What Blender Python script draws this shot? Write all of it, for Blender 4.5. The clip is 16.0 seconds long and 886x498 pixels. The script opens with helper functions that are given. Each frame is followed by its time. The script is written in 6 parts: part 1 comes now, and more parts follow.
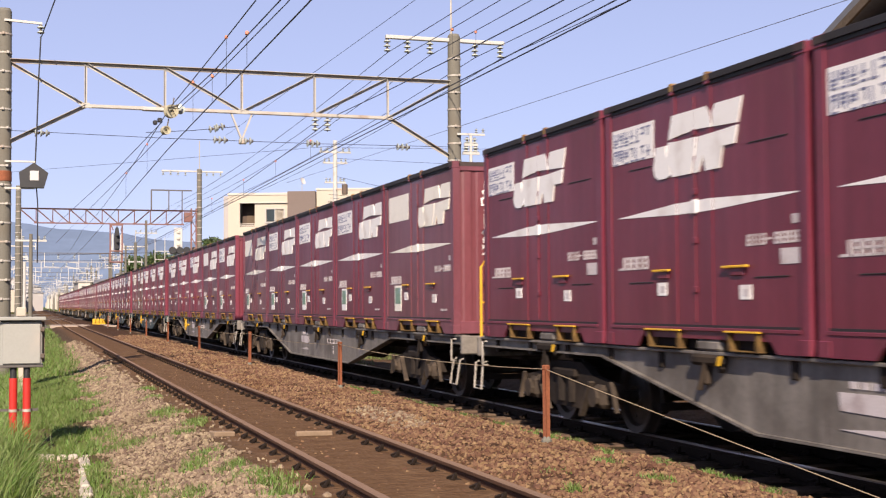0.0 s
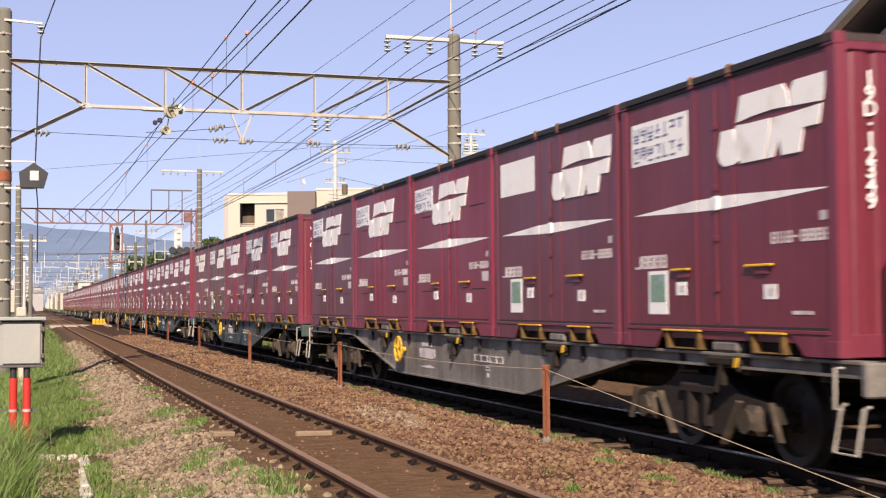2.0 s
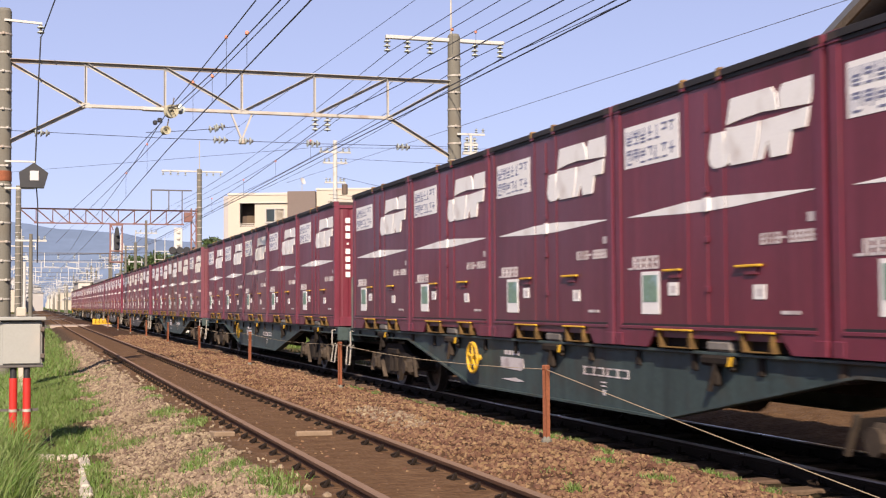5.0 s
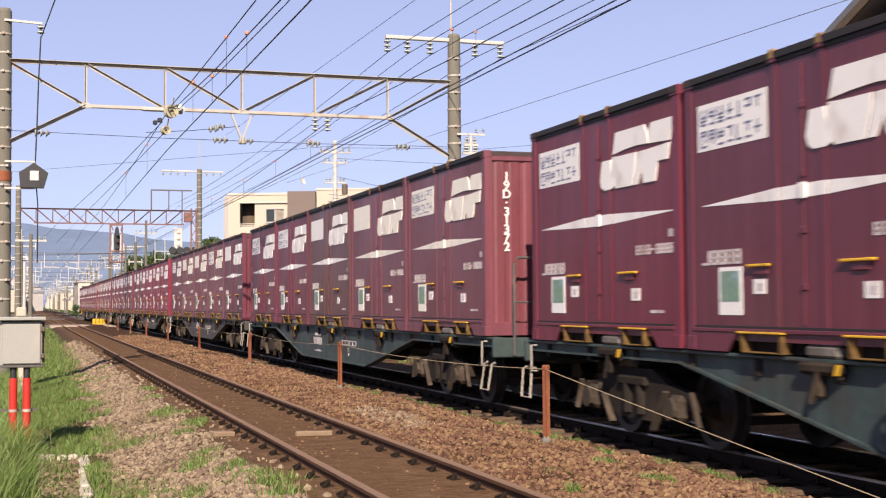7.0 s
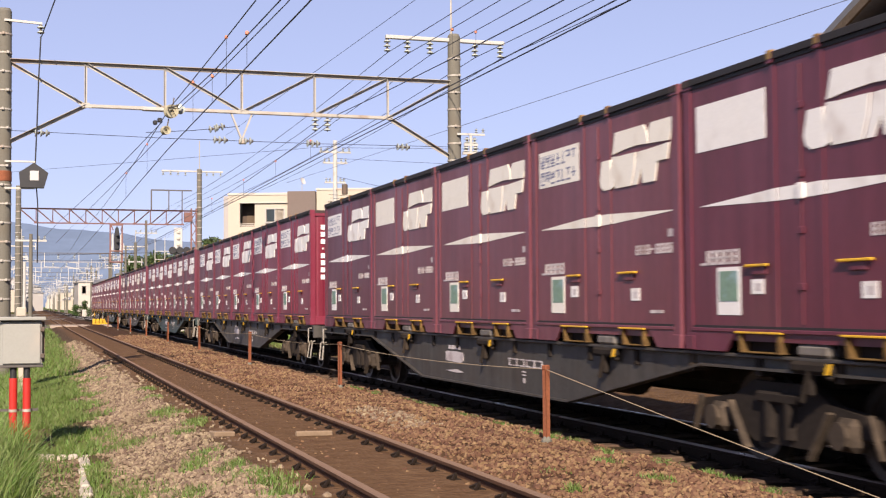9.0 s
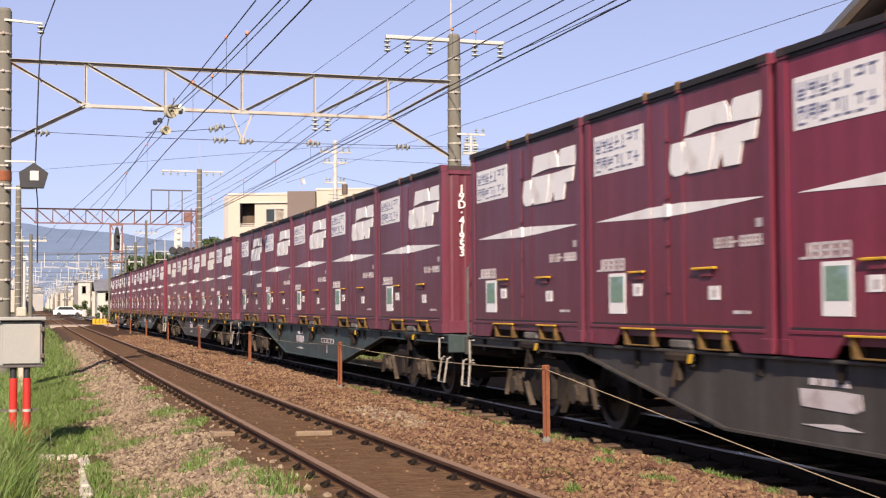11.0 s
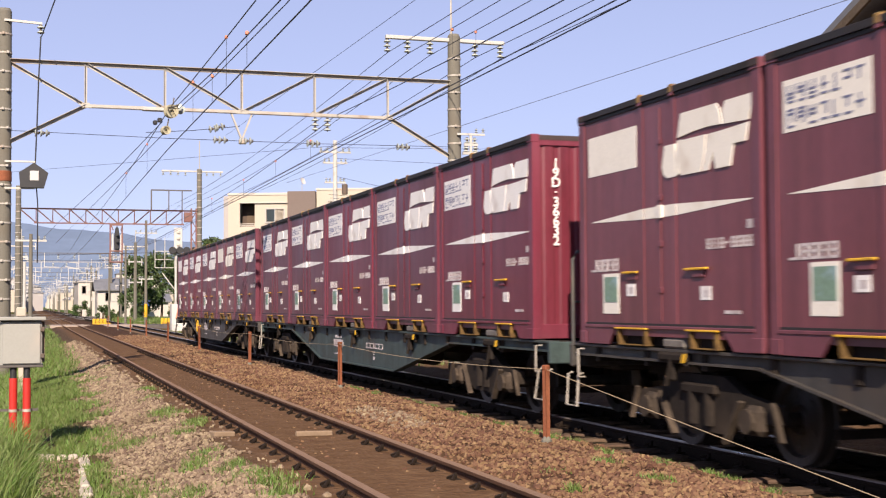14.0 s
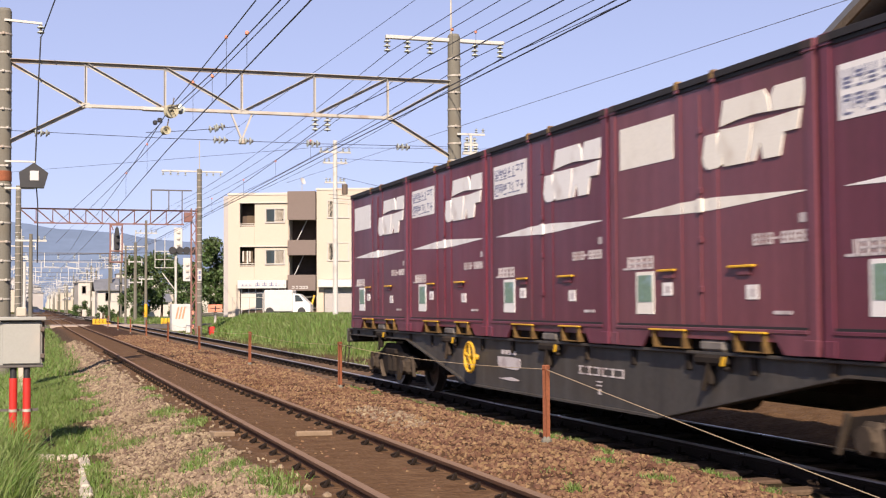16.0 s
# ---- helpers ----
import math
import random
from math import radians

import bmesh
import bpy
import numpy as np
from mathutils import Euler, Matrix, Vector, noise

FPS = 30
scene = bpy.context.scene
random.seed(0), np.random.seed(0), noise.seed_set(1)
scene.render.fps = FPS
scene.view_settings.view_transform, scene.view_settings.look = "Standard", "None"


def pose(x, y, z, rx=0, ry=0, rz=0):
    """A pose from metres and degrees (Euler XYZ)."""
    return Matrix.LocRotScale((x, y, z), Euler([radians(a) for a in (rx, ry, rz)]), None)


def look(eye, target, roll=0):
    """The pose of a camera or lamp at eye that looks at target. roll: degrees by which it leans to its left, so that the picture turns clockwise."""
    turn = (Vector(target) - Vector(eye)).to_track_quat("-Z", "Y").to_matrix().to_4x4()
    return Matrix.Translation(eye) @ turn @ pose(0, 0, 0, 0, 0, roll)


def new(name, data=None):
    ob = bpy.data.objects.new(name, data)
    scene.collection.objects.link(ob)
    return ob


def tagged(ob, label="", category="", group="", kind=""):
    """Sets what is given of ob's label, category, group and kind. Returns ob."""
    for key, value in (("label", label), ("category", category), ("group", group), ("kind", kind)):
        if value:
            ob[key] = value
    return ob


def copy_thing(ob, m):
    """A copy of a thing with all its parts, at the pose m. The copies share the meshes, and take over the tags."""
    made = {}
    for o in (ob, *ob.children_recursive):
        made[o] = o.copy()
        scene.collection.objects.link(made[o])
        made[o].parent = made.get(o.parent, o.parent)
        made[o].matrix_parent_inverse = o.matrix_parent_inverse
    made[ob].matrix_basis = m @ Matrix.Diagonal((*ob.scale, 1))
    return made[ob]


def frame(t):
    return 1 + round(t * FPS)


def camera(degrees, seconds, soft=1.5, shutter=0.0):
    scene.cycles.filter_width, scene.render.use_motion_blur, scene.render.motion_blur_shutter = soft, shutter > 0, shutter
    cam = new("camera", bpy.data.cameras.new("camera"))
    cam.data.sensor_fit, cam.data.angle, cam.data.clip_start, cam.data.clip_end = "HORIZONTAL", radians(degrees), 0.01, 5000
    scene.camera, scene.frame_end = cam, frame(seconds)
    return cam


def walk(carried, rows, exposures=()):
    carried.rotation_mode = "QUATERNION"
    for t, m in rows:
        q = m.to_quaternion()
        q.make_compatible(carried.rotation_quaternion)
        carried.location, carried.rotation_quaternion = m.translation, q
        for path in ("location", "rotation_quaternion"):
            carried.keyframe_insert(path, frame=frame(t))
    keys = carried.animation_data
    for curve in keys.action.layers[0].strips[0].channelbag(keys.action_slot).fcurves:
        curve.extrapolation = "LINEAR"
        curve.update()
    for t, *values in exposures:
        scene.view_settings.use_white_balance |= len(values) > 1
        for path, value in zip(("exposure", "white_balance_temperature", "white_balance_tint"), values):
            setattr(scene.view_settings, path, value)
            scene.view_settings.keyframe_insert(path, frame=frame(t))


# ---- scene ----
# World: x across the tracks, y along them away from the camera, z = 0 at the top of the rails.
cam = camera(37.99, 16.0, soft=1.2, shutter=0.16)
YAW, PITCH, EYE = radians(17.895), radians(2.452), Vector((0, 0, 1.4306))
AIM = EYE + Vector((math.sin(YAW) * math.cos(PITCH), math.cos(YAW) * math.cos(PITCH), math.sin(PITCH)))
walk(cam, [(0.0, look(EYE, AIM, -0.346)), (16.0, look(EYE, AIM, -0.346))], [(0.0, 0.78, 6600, 17), (16.0, 0.78, 6600, 17)])

# ---- light ----
TO_SUN = Vector((-0.48, -1.36, 1.0)).normalized()
world = bpy.data.worlds.new("world")
scene.world = world
world.use_nodes = True
wn, wl = world.node_tree.nodes, world.node_tree.links
sky = wn.new("ShaderNodeTexSky")
sky.sky_type, sky.sun_disc = "NISHITA", False
sky.sun_elevation = math.asin(TO_SUN.z)
sky.sun_rotation = math.atan2(TO_SUN.x, TO_SUN.y)
sky.altitude, sky.air_density, sky.dust_density, sky.ozone_density = 3400, 1.0, 0.0, 2.0
veil = wn.new("ShaderNodeMix")          # thin summer haze that evens out the clear sky
veil.data_type = "RGBA"
veil.inputs[7].default_value = (3.92, 4.18, 6.05, 1)
up, split, thin = wn.new("ShaderNodeTexCoord"), wn.new("ShaderNodeSeparateXYZ"), wn.new("ShaderNodeMapRange")
for i_, v_ in enumerate((0.0, 0.75, 0.78, 0.12)):
    thin.inputs[i_ + 1].default_value = v_
wl.new(up.outputs["Generated"], split.inputs[0])
wl.new(split.outputs[2], thin.inputs[0])
wl.new(thin.outputs[0], veil.inputs[0])
wl.new(sky.outputs[0], veil.inputs[6])
wl.new(veil.outputs[2], wn["Background"].inputs[0])
wn["Background"].inputs[1].default_value = 0.086
sun = new("sun", bpy.data.lights.new("sun", "SUN"))
sun.data.energy, sun.data.angle, sun.data.color = 5.0, radians(0.55), (1.0, 0.875, 0.70)
sun.matrix_world = look((0, 0, 60), Vector((0, 0, 60)) - TO_SUN)


# ---- materials ----
def material(name, base, rough=0.6, metal=0.0, vary=0.25, grain=30.0, stain=1.2, dirt=None, dirt_amount=0.0, bump=0.15,
             island=0.0, each=0.0, stretch=(1, 1, 1), streaks=0.0):
    """A surface with fine grain, broad stains, optional dirt patches and streaks and fine relief, in metres of the object's own space."""
    m = bpy.data.materials.new(name)
    m.use_nodes = True
    n, l = m.node_tree.nodes, m.node_tree.links
    bsdf = n["Principled BSDF"]
    co = n.new("ShaderNodeTexCoord")
    mp = n.new("ShaderNodeMapping")
    mp.inputs["Scale"].default_value = stretch
    l.new(co.outputs["Object"], mp.inputs[0])

    def noise_tex(scale, detail):
        t = n.new("ShaderNodeTexNoise")
        t.inputs["Scale"].default_value, t.inputs["Detail"].default_value = scale, detail
        l.new(mp.outputs[0], t.inputs["Vector"])
        return t.outputs["Fac"]

    def mix(a, b, fac, mode="MIX"):
        x = n.new("ShaderNodeMix")
        x.data_type, x.blend_type = "RGBA", mode
        for sock, v in ((6, a), (7, b), (0, fac)):
            if isinstance(v, bpy.types.NodeSocket):
                l.new(v, x.inputs[sock])
            else:
                x.inputs[sock].default_value = v
        return x.outputs[2]

    def span(v, lo, hi, to_lo, to_hi):
        r = n.new("ShaderNodeMapRange")
        l.new(v, r.inputs[0])
        for i, x in enumerate((lo, hi, to_lo, to_hi)):
            r.inputs[i + 1].default_value = x
        return r.outputs[0]

    fine, broad = noise_tex(grain, 4), noise_tex(stain, 5)
    base4 = (*base, 1)
    dark = (*[c * (1 - vary) for c in base], 1)
    lite = (*[min(1, c * (1 + vary)) for c in base], 1)
    col = mix(dark, lite, span(fine, 0.3, 0.7, 0, 1))
    col = mix(col, base4, 0.45)
    col = mix(col, dark, span(broad, 0.5, 0.75, 0, 0.8))
    if dirt:
        col = mix(col, (*dirt, 1), span(broad, 0.62 - 0.3 * dirt_amount, 0.75, 0, min(1.0, 0.35 + dirt_amount)))
    if streaks:
        run = n.new("ShaderNodeMapping")
        run.inputs["Scale"].default_value = (3.5, 3.5, 0.22)
        l.new(co.outputs["Object"], run.inputs[0])
        where = n.new("ShaderNodeObjectInfo").outputs["Random"]
        shift = n.new("ShaderNodeVectorMath")
        shift.operation = "MULTIPLY_ADD"
        l.new(where, shift.inputs[0])
        shift.inputs[1].default_value = (37, 53, 11)
        l.new(run.outputs[0], shift.inputs[2])
        wash = n.new("ShaderNodeTexNoise")
        wash.inputs["Scale"].default_value, wash.inputs["Detail"].default_value = 1.6, 6
        l.new(shift.outputs[0], wash.inputs["Vector"])
        col = mix(col, (*[c * 0.50 for c in base], 1), span(wash.outputs["Fac"], 0.50, 0.78, 0, streaks))
        col = mix(col, (*[min(1, c * 1.5 + 0.012) for c in base], 1), span(wash.outputs["Fac"], 0.46, 0.26, 0, streaks * 0.7))
        scuff = n.new("ShaderNodeTexNoise")
        scuff.inputs["Scale"].default_value, scuff.inputs["Detail"].default_value = 5.0, 3
        l.new(shift.outputs[0], scuff.inputs["Vector"])
        col = mix(col, (0.035, 0.018, 0.016, 1), span(scuff.outputs["Fac"], 0.68, 0.74, 0, 0.6 * streaks))
    if each or island:
        h = n.new("ShaderNodeHueSaturation")
        src = n.new("ShaderNodeObjectInfo").outputs["Random"] if each else n.new("ShaderNodeNewGeometry").outputs["Random Per Island"]
        amt = each or island
        l.new(span(src, 0, 1, 1 - amt, 1 + amt), h.inputs["Value"])
        l.new(span(src, 0, 1, 0.5 - amt * 0.05, 0.5 + amt * 0.05), h.inputs["Hue"])
        l.new(col, h.inputs["Color"])
        col = h.outputs[0]
    l.new(col, bsdf.inputs["Base Color"])
    l.new(span(broad, 0.3, 0.7, max(0.05, rough - 0.1), min(1, rough + 0.12)), bsdf.inputs["Roughness"])
    bsdf.inputs["Metallic"].default_value = metal
    if rough > 0.78:
        bsdf.inputs["Specular IOR Level"].default_value = 0.12
    if bump:
        b = n.new("ShaderNodeBump")
        b.inputs["Strength"].default_value, b.inputs["Distance"].default_value = bump, 0.01
        l.new(fine, b.inputs["Height"])
        l.new(b.outputs[0], bsdf.inputs["Normal"])
    return m


CONT = [material("container_paint_%s" % k, c, 0.42, 0.0, 0.16, 26, 0.9, (0.11, 0.055, 0.05), d, 0.06, stretch=(1, 1, 0.35), streaks=0.55)
        for k, c, d in (("wine", (0.138, 0.021, 0.035), 0.15), ("plum", (0.117, 0.025, 0.039), 0.3), ("red", (0.175, 0.017, 0.037), 0.1),
                        ("faded", (0.154, 0.044, 0.055), 0.3), ("brown", (0.118, 0.042, 0.039), 0.55))]
POST = [material("post_paint_%s" % k, c, 0.45, 0.0, 0.15, 26, 1.5, (0.11, 0.04, 0.04), 0.3, 0.06, streaks=0.6)
        for k, c in (("wine", (0.145, 0.022, 0.040)), ("plum", (0.125, 0.026, 0.045)), ("red", (0.180, 0.019, 0.042)),
                     ("faded", (0.15, 0.044, 0.060)), ("brown", (0.12, 0.038, 0.038)))]
M_WHITE = material("white_marking_paint", (0.80, 0.78, 0.76), 0.5, 0, 0.08, 40, 2.5, (0.45, 0.36, 0.32), 0.15, 0.03)
M_CREAM = material("yellowed_marking_paint", (0.80, 0.76, 0.68), 0.5, 0, 0.1, 40, 2.5, (0.55, 0.44, 0.34), 0.12, 0.03)
M_INK = material("blue_grey_lettering", (0.16, 0.17, 0.27), 0.5, 0, 0.15, 40, 3)
M_DIM = material("dull_white_lettering", (0.55, 0.50, 0.50), 0.6, 0, 0.2, 50, 4, (0.2, 0.1, 0.1), 0.3)
M_ROOF = material("dirty_container_roof", (0.040, 0.024, 0.022), 0.7, 0, 0.35, 14, 0.8, (0.05, 0.04, 0.035), 0.5)
# Near-black for shadow lines painted on the container sides, also its vent slits.
M_SHADE_AND_SLIT = material("near_black_shade_and_slit", (0.018, 0.015, 0.016), 0.7, 0, 0.3, 20, 1)
M_YELLOW = material("yellow_safety_paint", (0.62, 0.36, 0.02), 0.5, 0, 0.15, 30, 3, (0.12, 0.08, 0.04), 0.3)
M_CAP = material("ochre_stained_steel", (0.24, 0.15, 0.045), 0.7, 0, 0.3, 30, 5, (0.08, 0.045, 0.03), 0.5)
M_POCKET = material("stained_pocket_cheek", (0.150, 0.090, 0.032), 0.8, 0, 0.35, 30, 6, (0.05, 0.03, 0.02), 0.5, 0.2)
# near-black colour for the shade inside pockets and between container sills
M_HOLE_SHADE = material("near_black_hole_shade", (0.018, 0.014, 0.013), 0.8, 0, 0.3, 20, 1)
M_GREEN_LABEL = material("green_label_print", (0.17, 0.27, 0.20), 0.5, 0, 0.3, 25, 8, (0.35, 0.5, 0.6), 0.4)
M_WAGON = [material("wagon_paint_" + k, c, 0.6, 0, 0.35, 22, 1.4, (0.060, 0.046, 0.036), d, 0.1, streaks=0.8)
           for k, c, d in (("grey", (0.165, 0.148, 0.13), 0.45), ("green", (0.034, 0.055, 0.054), 0.35), ("dusty", (0.050, 0.045, 0.040), 0.55))]
M_UNDER = material("brake_dust_steel", (0.024, 0.019, 0.016), 0.85, 0.0, 0.35, 18, 1.5, (0.085, 0.062, 0.045), 0.35, 0.2)
M_WHEEL = material("worn_wheel_steel", (0.06, 0.05, 0.043), 0.55, 0.5, 0.3, 20, 2, (0.06, 0.045, 0.035), 0.4)
M_DARKRAIL = material("worn_dark_grey_paint", (0.085, 0.082, 0.08), 0.5, 0.2, 0.2, 30, 2, (0.2, 0.17, 0.14), 0.3)
M_GREYSTEEL = material("pale_grey_paint", (0.46, 0.45, 0.42), 0.5, 0, 0.12, 30, 2, (0.25, 0.22, 0.18), 0.15)
M_RAIL_TOP = material("polished_rail_head", (0.215, 0.140, 0.098), 0.8, 0.0, 0.15, 40, 2, (0.22, 0.15, 0.12), 0.3)
M_RAIL_BRIGHT = material("mirror_worn_rail_head", (0.30, 0.245, 0.21), 0.33, 0.6, 0.1, 40, 2, bump=0.02)
M_RAIL = material("rusty_rail_web", (0.088, 0.047, 0.029), 0.85, 0, 0.3, 40, 3, (0.07, 0.04, 0.028), 0.3, 0.3)
# Near-black stands for shade on the freight rail webs; clips are simply dark.
M_WEB_SHADE_CLIP = material("shaded_web_and_dark_clip", (0.022, 0.015, 0.011), 0.9, 0, 0.3, 40, 3, (0.04, 0.026, 0.018), 0.3, 0.3)
M_SLEEPER = material("dusty_brown_sleeper", (0.10, 0.066, 0.046), 0.9, 0, 0.3, 25, 2, (0.1, 0.07, 0.05), 0.3, 0.4, each=0.12)
M_STONE = material("rusty_ballast_stone", (0.160, 0.093, 0.057), 0.9, 0, 0.25, 30, 0.6, (0.13, 0.065, 0.034), 0.3, 0.4, island=0.42)
M_STONE_GREY = material("grey_brown_ballast_stone", (0.210, 0.156, 0.110), 0.9, 0, 0.25, 30, 0.6, (0.11, 0.078, 0.05), 0.3, 0.4, island=0.42)
M_CONCRETE = material("weathered_concrete_pole", (0.155, 0.146, 0.122), 0.85, 0, 0.18, 35, 1.3, (0.16, 0.14, 0.11), 0.35, 0.25)
M_GALV = material("galvanised_steel", (0.40, 0.375, 0.33), 0.55, 0.1, 0.18, 25, 1.5, (0.30, 0.17, 0.09), 0.35)
M_GALV_TOP = material("dark_weathered_angle", (0.10, 0.09, 0.085), 0.7, 0.2, 0.3, 25, 1.5, (0.2, 0.12, 0.07), 0.3)
M_FARSTEEL = material("bright_galvanised_bracket", (0.46, 0.45, 0.43), 0.5, 0, 0.1, 10, 1)
M_REDSTEEL = material("red_oxide_steel", (0.185, 0.085, 0.070), 0.7, 0, 0.25, 25, 1.5, (0.25, 0.19, 0.16), 0.4)
M_WIRE = material("dark_copper_wire", (0.035, 0.035, 0.04), 0.5, 0.4, 0.2, 10, 1, bump=0)
M_INSUL = material("grey_green_glass_insulator", (0.42, 0.46, 0.43), 0.22, 0, 0.08, 20, 3, (0.35, 0.33, 0.28), 0.2, 0.0)
M_PULLEY = material("weathered_cream_casting", (0.40, 0.37, 0.26), 0.6, 0, 0.2, 20, 5, (0.16, 0.13, 0.08), 0.4)
M_ORANGE = material("orange_plastic", (0.70, 0.25, 0.15), 0.5, 0, 0.1, 20, 3)
M_RUSTPOST = material("rusty_angle_post", (0.235, 0.085, 0.045), 0.85, 0, 0.3, 30, 3, (0.16, 0.06, 0.035), 0.4, 0.3)
M_REDPIPE = material("red_plastic_pipe", (0.46, 0.030, 0.022), 0.4, 0, 0.1, 20, 2, (0.35, 0.05, 0.03), 0.2, 0.03)
M_BOX = material("beige_grey_cabinet_paint", (0.295, 0.295, 0.27), 0.5, 0, 0.06, 30, 1.5, (0.4, 0.35, 0.3), 0.15, 0.05)
M_BLACK = material("black_plastic", (0.022, 0.022, 0.024), 0.5, 0, 0.2, 20, 2)
M_ROPE = material("tan_rope", (0.42, 0.33, 0.22), 0.9, 0, 0.2, 60, 4)
M_CURB = material("pale_limestone_edging", (0.42, 0.37, 0.31), 0.85, 0, 0.2, 20, 3, (0.35, 0.28, 0.2), 0.3, 0.3, each=0.12)
M_GRASS = material("summer_grass_blades", (0.085, 0.150, 0.022), 0.6, 0, 0.25, 3, 0.7, (0.10, 0.16, 0.03), 0.3, 0, island=0.35)
M_GRASS_DRY = material("pale_tall_grass", (0.125, 0.160, 0.045), 0.65, 0, 0.25, 3, 0.7, (0.15, 0.155, 0.06), 0.3, 0, island=0.35)
M_LEAF = material("dark_tree_leaves", (0.046, 0.078, 0.018), 0.6, 0, 0.3, 2, 0.5, (0.075, 0.075, 0.022), 0.3, 0, island=0.45)
M_BARK = material("grey_brown_bark", (0.12, 0.09, 0.065), 0.9, 0, 0.3, 20, 2)
M_CREAMWALL = material("cream_render_wall", (0.46, 0.405, 0.335), 0.8, 0, 0.07, 12, 0.25, (0.60, 0.48, 0.36), 0.2, 0.1)
M_TAUPE = material("taupe_render_wall", (0.17, 0.135, 0.12), 0.8, 0, 0.07, 12, 0.3, (0.2, 0.15, 0.13), 0.2, 0.1)
M_PALEWALL = material("white_render_wall", (0.48, 0.45, 0.40), 0.8, 0, 0.06, 8, 0.2, (0.6, 0.55, 0.48), 0.2, 0.1)
M_DUST = material("brown_dusted_casting", (0.052, 0.040, 0.031), 0.85, 0, 0.35, 14, 2.0, (0.22, 0.165, 0.12), 0.35, 0.3)
M_STIRRUP = material("worn_white_step_paint", (0.34, 0.31, 0.27), 0.6, 0, 0.15, 30, 4, (0.22, 0.17, 0.13), 0.35)
M_SAND = material("pale_concrete_block", (0.24, 0.175, 0.120), 0.9, 0, 0.2, 25, 3, (0.2, 0.14, 0.09), 0.3, 0.3)
M_GREYWALL = material("grey_side_wall", (0.36, 0.34, 0.33), 0.8, 0, 0.07, 12, 0.3)
# dark base colour carries the dimness of recesses and the shop interior
M_DARKROOM = material("recess_dimness_wall", (0.10, 0.075, 0.06), 0.9, 0, 0.2, 6, 0.7)
M_TILE_ROOF = material("grey_roof_tiles", (0.16, 0.165, 0.18), 0.6, 0, 0.2, 10, 0.6)
M_FRAME = material("aluminium_window_frame", (0.42, 0.41, 0.39), 0.4, 0.4, 0.1, 20, 2)
M_GLASS = bpy.data.materials.new("window_glass")
M_GLASS.use_nodes = True
_g = M_GLASS.node_tree.nodes["Principled BSDF"]
_g.inputs["Base Color"].default_value, _g.inputs["Roughness"].default_value = (0.035, 0.045, 0.05, 1), 0.06
M_CURTAIN = material("pale_curtain", (0.55, 0.50, 0.44), 0.9, 0, 0.12, 8, 2)
M_ROADS = material("worn_asphalt", (0.11, 0.10, 0.095), 0.9, 0, 0.25, 40, 1, (0.16, 0.13, 0.1), 0.3, 0.3)
M_PLANK = material("pale_crossing_deck", (0.36, 0.29, 0.24), 0.85, 0, 0.2, 20, 1, (0.25, 0.18, 0.13), 0.3)
# blue-grey distance haze put into the hill colour
M_HILL = material("haze_painted_hill", (0.128, 0.172, 0.258), 1.0, 0, 0.12, 0.02, 0.004, bump=0)
M_CARPAINT = material("white_car_paint", (0.70, 0.70, 0.70), 0.25, 0, 0.03, 10, 1, bump=0)
M_CARDARK = material("navy_car_paint", (0.035, 0.045, 0.09), 0.25, 0, 0.03, 10, 1, bump=0)
M_BLUE = material("blue_tarpaulin", (0.03, 0.12, 0.42), 0.5, 0, 0.15, 10, 2)
M_SIGNAL_WHITE = material("white_signal_board", (0.50, 0.49, 0.47), 0.5, 0, 0.08, 10, 2)


